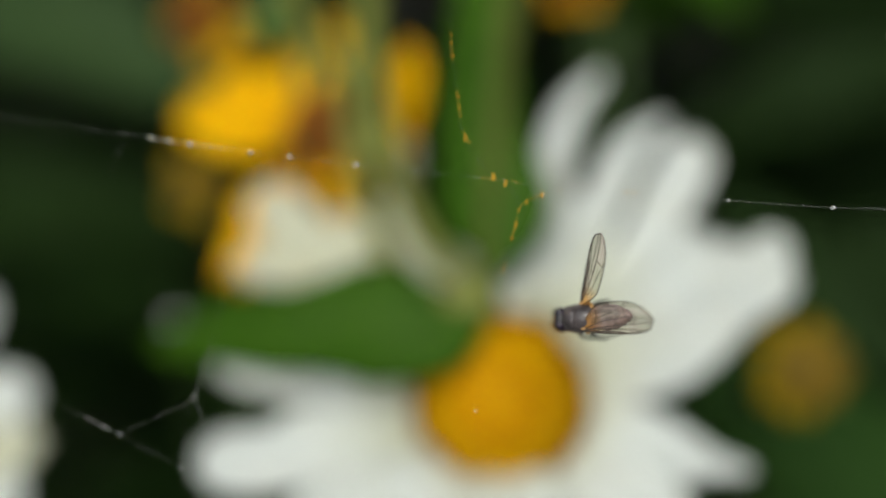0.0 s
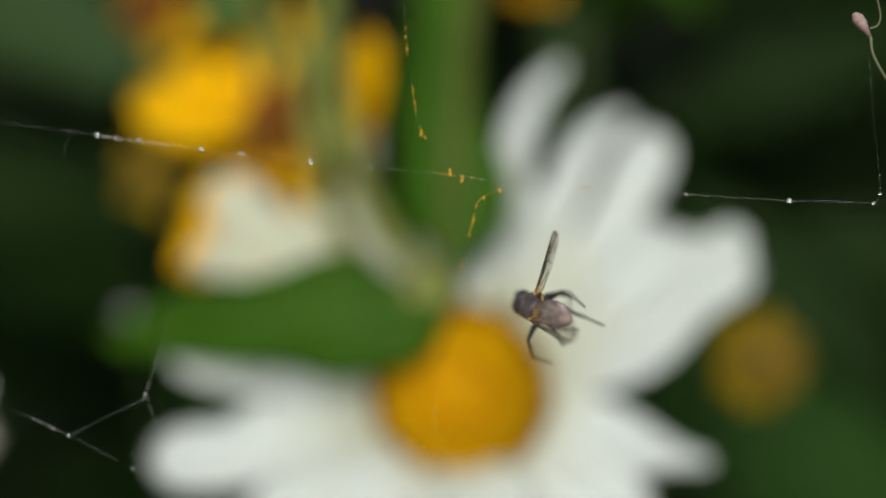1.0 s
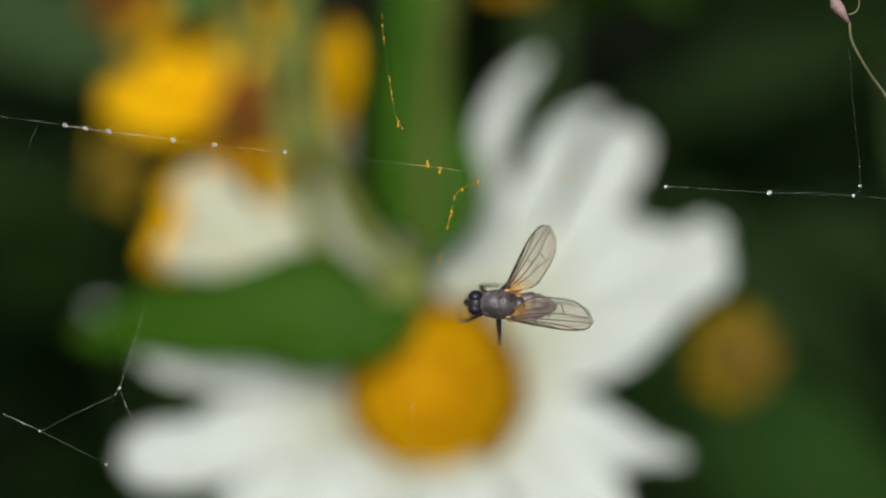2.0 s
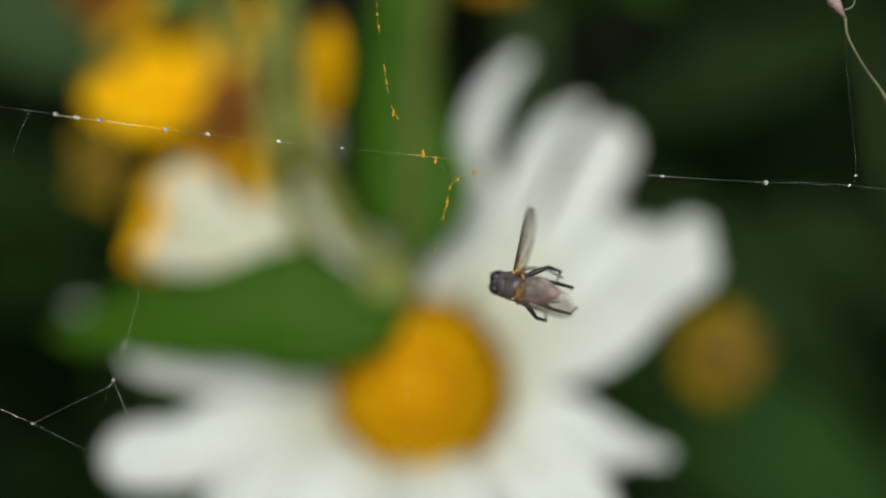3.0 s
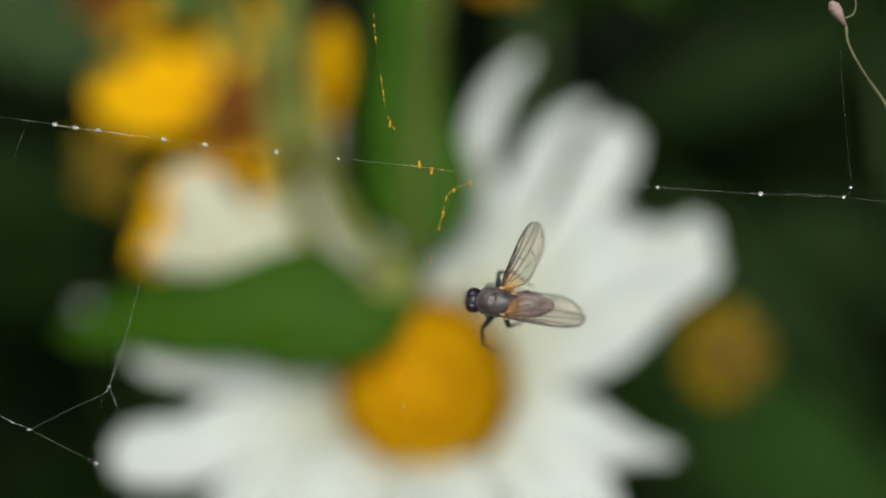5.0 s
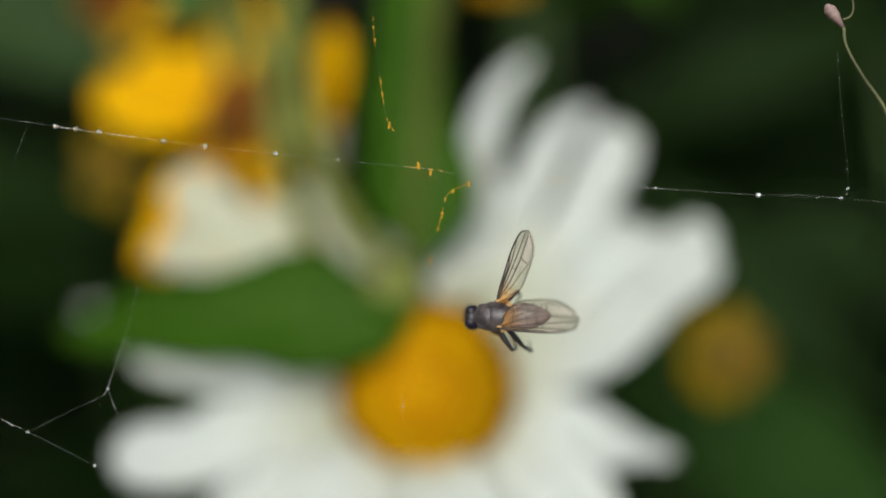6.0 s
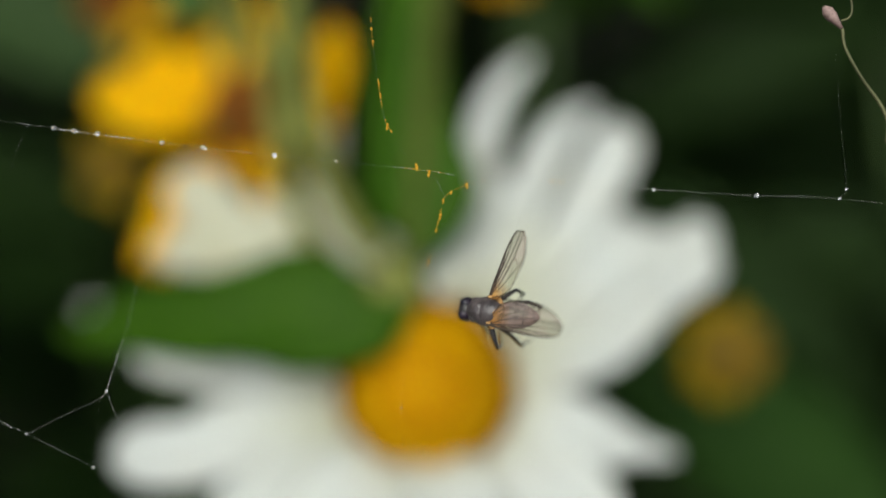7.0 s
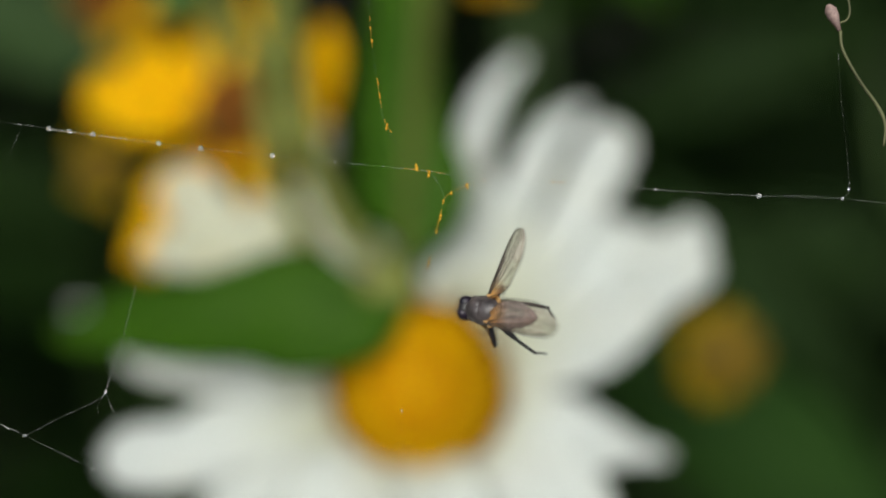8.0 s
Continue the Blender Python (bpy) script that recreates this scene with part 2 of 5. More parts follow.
def add_tube(bm, pts, radii, n=10, sides=8, wobble=0.0, seed=0.0):
    """Adds a round tube along pts; radii are spread evenly over its length."""
    line = spline(pts, n)
    rings = []
    up = Vector((0.31, 0.52, 0.79))
    for i, p in enumerate(line):
        d = (line[min(i + 1, n)] - line[max(i - 1, 0)]).normalized()
        s = d.cross(up).normalized()
        u = s.cross(d)
        up = u if u.length > 0.1 else up
        f = i / n * (len(radii) - 1)
        k = min(int(f), len(radii) - 2) if len(radii) > 1 else 0
        r = radii[0] if len(radii) == 1 else radii[k] + (radii[k + 1] - radii[k]) * (f - k)
        if wobble:
            r *= 1 + wobble * noise.noise((p.x * 0.9 + seed, p.y * 0.9, p.z * 0.9))
        rings.append([bm.verts.new(p + r * (math.cos(a) * s + math.sin(a) * u)) for a in (2 * math.pi * j / sides for j in range(sides))])
    for a, b in zip(rings, rings[1:]):
        for j in range(sides):
            bm.faces.new((a[j], a[(j + 1) % sides], b[(j + 1) % sides], b[j]))
    bm.faces.new(rings[0][::-1])
    bm.faces.new(rings[-1])


def tube(pts, radii, n=10, sides=8, wobble=0.0):
    bm = bmesh.new()
    add_tube(bm, pts, radii, n, sides, wobble)
    return bm


def add_ball(bm, centre, size, turn=None, seg=12, rings=8, bumpy=0.0):
    m = Matrix.Translation(centre) @ (turn.to_4x4() if turn else Matrix()) @ Matrix.Diagonal((*size, 1))
    made = bmesh.ops.create_uvsphere(bm, u_segments=seg, v_segments=rings, radius=1, matrix=m)
    if bumpy:
        for v in made["verts"]:
            v.co += (v.co - Vector(centre)) * bumpy * noise.noise(v.co * 3.1)


def ball(centre, size, turn=None, seg=16, rings=10, bumpy=0.0):
    bm = bmesh.new()
    add_ball(bm, centre, size, turn, seg, rings, bumpy)
    return bm


def blade(pts, width, normal, shape, cup=0.1, ridge=0.0, ruffle=0.0, ragged=0.0, nu=18, nv=8, thick=0.25, seed=0.0):
    """A petal or leaf: a curved strip along pts, its outline given by shape(s), hollowed by cup,
    with lengthwise ridges, a ruffled edge and a thickness.  UV: along, across."""
    bm = bmesh.new()
    uv = bm.loops.layers.uv.new("UVMap")
    line = spline(pts, nu)
    nrm = Vector(normal).normalized()
    where = {}
    grid = []
    for i, p in enumerate(line):
        s = i / nu
        d = (line[min(i + 1, nu)] - line[max(i - 1, 0)]).normalized()
        side = d.cross(nrm).normalized()
        up = side.cross(d)
        w = width * shape(s) / 2
        row = []
        for j in range(nv + 1):
            v = j / nv * 2 - 1
            q = p + side * w * v
            q += up * (cup * w * v * v + ridge * width * math.cos(v * 7.5) * min(1, 4 * s * (1.1 - s)))
            q += up * ruffle * width * abs(v) * noise.noise((s * 4.2 + seed, v * 2.0, seed * 1.7))
            q += d * ragged * width * s ** 6 * noise.noise((v * 3.3, seed * 2.3, 4.0))
            vert = bm.verts.new(q)
            where[vert] = (s, (v + 1) / 2)
            row.append(vert)
        grid.append(row)
    for a, b in zip(grid, grid[1:]):
        for j in range(nv):
            f = bm.faces.new((a[j], a[j + 1], b[j + 1], b[j]))
            for loop in f.loops:
                loop[uv].uv = where[loop.vert]
    bmesh.ops.solidify(bm, geom=bm.faces[:], thickness=thick)
    return bm


def petal_shape(s):
    """Narrow claw, widest two thirds out, a rounded end."""
    return (0.42 + 0.58 * math.sin(min(s / 0.66, 1) * math.pi / 2)) * (1 if s < 0.72 else math.sqrt(max(0.015, 1 - ((s - 0.72) / 0.285) ** 2)))


def pointed_shape(s):
    """A petal that is drawn in to a narrow nose."""
    return (0.5 + 0.5 * math.sin(min(s / 0.45, 1) * math.pi / 2)) * (1 if s < 0.45 else max(0.05, 0.28 + 0.72 * math.cos((s - 0.45) / 0.4 * math.pi / 2) if s < 0.85 else 0.28 * math.sqrt(max(0.03, 1 - ((s - 0.85) / 0.152) ** 2))))


def slim_shape(s):
    return (0.55 + 0.45 * math.sin(min(s / 0.5, 1) * math.pi / 2)) * (1 if s < 0.5 else max(0.06, (1 - ((s - 0.5) / 0.52) ** 2.2)))


def wide_leaf_shape(s):
    return max(0.03, (math.sin(math.pi * min(1, s * 0.94 + 0.05) ** 0.8)) ** 0.75)


def profile(*stops):
    """An outline from (share of the length, share of the width) stops, eased from one to the next."""
    def shape(s):
        for (a, u), (b, v) in zip(stops, stops[1:]):
            if s <= b:
                f = (s - a) / (b - a)
                return u + (v - u) * (f * f * (3 - 2 * f) * 0.5 + f * 0.5)
        return stops[-1][1]
    return shape


horn_shape = profile((0, 0.45), (0.3, 0.85), (0.5, 1.0), (0.72, 0.86), (0.88, 0.58), (0.96, 0.42), (0.99, 0.24), (1, 0.08))
blunt_shape = profile((0, 0.42), (0.35, 0.8), (0.65, 1.0), (0.84, 0.95), (0.94, 0.72), (0.985, 0.4), (1, 0.1))
hip_leaf_shape = profile((0, 0.06), (0.04, 0.2), (0.12, 0.54), (0.22, 0.82), (0.33, 1.0), (0.43, 0.92), (0.6, 0.70), (0.77, 0.59), (0.89, 0.38), (0.96, 0.18), (1, 0.03))
sheath_leaf_shape = profile((0, 0.08), (0.03, 0.14), (0.08, 0.22), (0.13, 0.40), (0.2, 0.73), (0.28, 0.97), (0.375, 0.95), (0.45, 0.80), (0.61, 0.70), (0.77, 0.62), (0.92, 0.32), (1, 0.03))


def rel(p, base):
    return (p[0] - base[0], p[1] - base[1], p[2] - base[2])


def florets(bm, radius, height, count, size, facing, inner=0.0, outer=1.0):
    """Adds the packed florets of a flower's disc, spiralling over a dome that faces +z before turning by facing."""
    for k in range(count):
        f = math.sqrt((k + 0.5) / count)
        if not inner <= f < outer:
            continue
        a = k * 2.399963
        r = radius * f
        z = height * math.sqrt(max(0.0, 1 - f * f * 0.93))
        c = facing @ Vector((r * math.cos(a), r * math.sin(a), z))
        s = size * (0.75 + 0.5 * f) * random.uniform(0.85, 1.15)
        out = facing @ Vector((r * math.cos(a) / radius, r * math.sin(a) / radius, 0.9))
        m = Matrix.Translation(c) @ out.to_track_quat("Z", "Y").to_matrix().to_4x4() @ Matrix.Diagonal((s, s, s * 1.7, 1))
        bmesh.ops.create_cone(bm, cap_ends=True, segments=5, radius1=0.9, radius2=0.55, depth=2.0, matrix=m)


def facing_to(v):
    return Vector(v).to_track_quat("Z", "Y").to_matrix()


def disc_on(parent, centre, radius, height, facing, material, count=160, size=0.55, name="disc", label=""):
    bm = ball((0, 0, 0), (radius * 0.97, radius * 0.97, height * 0.96), None, 28, 16)
    for v in bm.verts:
        v.co = facing @ v.co
    core = part(name, bm, material, parent, label)
    core.location = Vector(centre) * MM
    # Daisy disc in three tones: orange middle, yellow ring, darker rim.
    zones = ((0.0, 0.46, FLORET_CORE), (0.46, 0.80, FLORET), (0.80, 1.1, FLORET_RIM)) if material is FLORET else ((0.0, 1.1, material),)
    for inner, outer, own in zones:
        fl = bmesh.new()
        florets(fl, radius, height, count, size, facing, inner, outer)
        tagged(part("floret_field", fl, own, core), kind="stuff")
    return core


# ---- ground and far planting ----
def build_ground():
    bm = bmesh.new()
    n = 46
    rows = []
    for i in range(n + 1):
        row = []
        for j in range(n + 1):
            u, v = i / n * 2 - 1, j / n * 2 - 1
            x, y = 60 * u * abs(u) ** 2.5, 60 * v * abs(v) ** 2.5
            z = 0.018 * noise.noise((x * 7, y * 7, 1)) + 0.008 * noise.noise((x * 31, y * 31, 2))
            row.append(bm.verts.new((x, y, z)))
        rows.append(row)
    for a, b in zip(rows, rows[1:]):
        for j in range(n):
            bm.faces.new((a[j], b[j], b[j + 1], a[j + 1]))
    me = bpy.data.meshes.new("ground")
    bm.to_mesh(me)
    bm.free()
    me.materials.append(SOIL)
    tagged(new("ground", me), "dark damp garden soil under the flower bed", "soil", kind="structure")


build_ground()


def leafy_plant(foot, bends, leaves, material, label, name="foliage_plant"):
    """A plant on the soil: a stem through bends (stage mm), and leaves given as root, tip, width and facing."""
    base = on_ground(*foot)
    ob = thing(name, base, label, "plant", "plants behind the flowers")
    pts = [(0, 0, 0)] + [rel(b, base) for b in bends]
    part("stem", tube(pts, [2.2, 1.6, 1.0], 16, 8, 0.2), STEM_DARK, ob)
    for k, (root, tip, width, face, *own) in enumerate(leaves):
        a, b = Vector(rel(root, base)), Vector(rel(tip, base))
        mid = a.lerp(b, 0.5) + Vector(face).normalized() * (b - a).length * 0.09
        part("leaf", blade([a, mid, b], width, face, wide_leaf_shape, 0.22, 0.0, 0.10, 0, 14, 6, 0.4, k * 1.37 + foot[0] * 50), own[0] if own else material, ob)
    return ob


def build_backdrop_plants():
    # big leaves that read as soft shapes behind the flowers
    leafy_plant((-0.17, 0.21), [(-127.1, -25.3, -170.0), (-116.4, 23.6, -172.0), (-121.1, 63.6, -170.0)], [
        ((-121.3, 55.5, -172.0), (-52.8, 29.7, -165.0), 33, (0.1, 0.4, 0.9)),
        # Leaf of the same plant, its shade put into a darker material.
        ((-129.4, 11.6, -186.0), (-62.3, 8.9, -190.0), 32, (0.0, 0.5, 0.8), LEAF_OLIVE),
        ((-120.6, 70.2, -176.0), (-24.7, 50.3, -185.0), 30, (0.1, 0.8, 0.8)),
    ], LEAF_BLUE, "bluish green broad-leaved plant standing in the flower bed")
    leafy_plant((0.16, 0.23), [(93.1, -46.1, -185.0), (88.5, 17.8, -185.0), (86.0, 68.1, -190.0)], [
        ((90.1, 55.8, -190.0), (17.1, 51.8, -190.0), 20, (-0.1, 0.3, 0.9), LEAF_OLIVE),
        ((88.7, 50.2, -186.0), (30.2, 22.2, -196.0), 24, (0.0, 0.2, 0.9), LEAF_OLIVE),
        ((86.1, 2.2, -180.0), (40.7, -8.0, -200.0), 22, (0.1, 0.4, 0.9), LEAF_OLIVE),
    ], LEAF_DARK, "dark green broad-leaved plant standing in the flower bed")
    leafy_plant((0.15, 0.19), [(93.6, -62.4, -160.0), (70.4, -44.1, -146.0)], [
        ((70.4, -44.9, -146.0), (20.7, -18.9, -134.3), 30, (-0.2, 0.6, 0.8)),
        ((68.2, -45.1, -152.0), (32.9, 13.2, -164.0), 26, (-0.1, 0.6, 0.8), LEAF_OLIVE),
        ((73.5, -42.4, -149.0), (18.0, -13.0, -152.0), 22, (-0.2, 0.7, 0.75)),
    ], LEAF_MID, "dark green plant with pointed leaves beside the daisy")
    leafy_plant((0.06, 0.20), [(20.3, -3.6, -180.0), (17.7, 35.6, -172.0), (24.2, 48.9, -150.0)], [
        ((24.2, 50.7, -150.0), (20.9, 38.6, -159.2), 11, (0.3, 0.4, 0.9)),
        ((24.2, 48.9, -150.0), (34.6, 36.9, -146.0), 9, (0.0, 0.5, 0.9)),
    ], LEAF, "young green shoot with bright leaves")
    # a dense bank of plants behind them
    rng = random.Random(4)
    for k in range(64):
        y = 0.30 + 0.75 * (k / 64) + rng.uniform(-0.03, 0.03)
        x = rng.uniform(-1, 1) * (0.2 + 0.65 * y)
        tall = rng.uniform(0.42, 0.58) + 0.12 * (k / 64)
        base = on_ground(x, y)
        up = UNSTAGE.to_3x3() @ Vector((rng.uniform(-0.1, 0.1), rng.uniform(-0.1, 0.05), 1))
        top = Vector(base) + up * tall / MM
        leaves = []
        for j in range(15):
            f = 0.18 + 0.82 * j / 14
            root = Vector(base).lerp(top, f)
            a = j * 2.4 + k
            w = Vector((math.cos(a), math.sin(a), rng.uniform(-0.25, 0.45)))
            face = UNSTAGE.to_3x3() @ Vector((-0.5 * math.cos(a), -0.5 * math.sin(a) - 0.35, 0.9))
            length = rng.uniform(70, 130) * (1.1 - 0.45 * f)
            leaves.append((tuple(root), tuple(root + (UNSTAGE.to_3x3() @ w) * length), length * rng.uniform(0.34, 0.5), tuple(face)))
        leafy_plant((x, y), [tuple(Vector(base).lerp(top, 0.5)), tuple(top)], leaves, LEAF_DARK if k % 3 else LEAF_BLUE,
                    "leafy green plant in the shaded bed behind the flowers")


build_backdrop_plants()


def shade_shrub():
    """A tall shrub added out of view behind the bed; its leafy branches overhang and shade it."""
    rng = random.Random(21)
    ob = new("shrub")
    ob.matrix_world = pose(0.15, 1.25, 0)
    tagged(ob, "tall leafy shrub added out of view to shade the flower bed", "shrub")
    part("trunk", tube([(0, 0, -10), (-20, 20, 350), (10, -10, 700), (0, 0, 1050)], [38, 30, 24, 12], 18, 10, 0.3), SOIL, ob)
    for k in range(9):
        a = radians(-165 + k * 19)
        reach = rng.uniform(750, 1000)
        part("limb", tube([(0, 0, 380 + 60 * k), (250 * math.cos(a), 250 * math.sin(a), 820 + 20 * k), (reach * math.cos(a), reach * math.sin(a), 900 + rng.uniform(-60, 120))], [14, 9, 3], 14, 8, 0.3), SOIL, ob)
    verts, faces = [], []
    for k in range(11000):
        x, y, z = rng.uniform(-1100, 800), -1140 + 1560 * rng.random() ** 1.5, rng.uniform(0, 1)
        edge = (abs(x + 100) / 980) ** 3 + (abs(y + 350) / 800) ** 3 + 0.35 * noise.noise((x * 0.006, y * 0.006, 3))
        if edge > 1:
            continue
        z = 618 + (60 if y > -950 else 0) + 420 * z * (0.55 + 0.45 * noise.noise((x * 0.004, y * 0.004, 0)))
        q = Euler((rng.uniform(-0.45, 0.45), rng.uniform(-0.25, 0.25), rng.uniform(0, 6.3))).to_matrix()
        length, w = rng.uniform(40, 80), rng.uniform(13, 22)
        n = len(verts)
        for u, v, h in ((0, 0, 0), (0.3, -1, 4), (0.3, 1, 4), (0.32, 0, 0), (0.7, -0.8, -1), (0.7, 0.8, -1), (0.7, 0, -5), (1, 0, -14)):
            p = q @ Vector((u * length, v * w, h))
            verts.append(((x + p.x) * MM, (y + p.y) * MM, (z + p.z) * MM))
        faces += [(n, n + 1, n + 3), (n, n + 3, n + 2), (n + 1, n + 4, n + 6, n + 3), (n + 3, n + 6, n + 5, n + 2), (n + 4, n + 7, n + 6), (n + 6, n + 7, n + 5)]
    me = bpy.data.meshes.new("crown")
    me.from_pydata(verts, [], faces)
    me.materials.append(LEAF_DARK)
    crown = new("crown", me)
    crown.parent = ob
    tagged(crown, kind="stuff")


shade_shrub()


def hedge(y_at, seed):
    """A clipped hedge along the bed: one added unseen behind the lens to block low sky light, one far behind the
    flowers.
    """
    rng = random.Random(seed)
    ob = new("hedge")
    ob.matrix_world = pose(0, y_at, 0)
    tagged(ob, "dense green hedge added along the flower bed", "hedge")
    for k in range(12):
        x = -1800 + 330 * k
        part("trunk", tube([(x, 0, -10), (x + 30, 20, 500), (x - 10, 0, 650)], [16, 12, 6], 10, 8, 0.3), SOIL, ob)
    verts, faces = [], []
    for k in range(6000):
        x, y, z = rng.uniform(-2200, 2200), rng.uniform(-250, 250), rng.uniform(20, 720)
        if z > 640 + 160 * noise.noise((x * 0.004, y * 0.004, seed)):
            continue
        q = Euler((rng.uniform(-1.2, 1.2), rng.uniform(-0.7, 0.7), rng.uniform(0, 6.3))).to_matrix()
        length, w = rng.uniform(50, 90), rng.uniform(14, 24)
        n = len(verts)
        for u, v, h in ((0, 0, 0), (0.4, -1, 3), (0.4, 1, 3), (0.45, 0, -2), (1, 0, -8)):
            p = q @ Vector((u * length, v * w, h))
            verts.append(((x + p.x) * MM, (y + p.y) * MM, (z + p.z) * MM))
        faces += [(n, n + 1, n + 3), (n, n + 3, n + 2), (n + 1, n + 4, n + 3), (n + 3, n + 4, n + 2)]
    me = bpy.data.meshes.new("leaves")
    me.from_pydata(verts, [], faces)
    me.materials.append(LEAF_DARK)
    crown = new("leaves", me)
    crown.parent = ob
    tagged(crown, kind="stuff")


# The near hedge only blocks low sky; the far one closes gaps.
hedge(-1.3, 22)
hedge(1.85, 23)


# ---- white daisy ----
def white_daisy(name, centre, radius, petals, foot, label, petal_w=1.0):
    """Flower head on a stem from the soil.  petals: line from root to tip, width, seed, outline, material."""
    base = on_ground(*foot)
    ob = thing(name, base, label, "flower", "white daisies")
    c = rel(centre, base)
    part("stem", tube([(0, 0, 0), (c[0] * 0.75, c[1] * 0.35, c[2] * 0.5 - 22), (c[0], c[1] - 16, c[2] - 22), (c[0], c[1] - 1, c[2] - 3)], [2.2, 1.9, 1.7], 22, 10, 0.1), STEM, ob)
    cup = ball((c[0], c[1], c[2] - 2.6), (radius * 0.85, radius * 0.85, 3.0), None, 20, 10, 0.15)
    part("calyx", cup, SEPAL, ob, "green cup of sepals under the petals")
    for line, width, seed, outline, own in petals:
        part("petal", blade([rel(p, base) for p in line], width, (0.05, 0.4, 1), outline, 0.16, 0.02, 0.06, 0.22 if seed % 2 else 0.08, 24, 12, 0.3, seed), own, ob)
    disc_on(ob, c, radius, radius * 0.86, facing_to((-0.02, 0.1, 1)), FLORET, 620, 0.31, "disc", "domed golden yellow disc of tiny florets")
    return ob


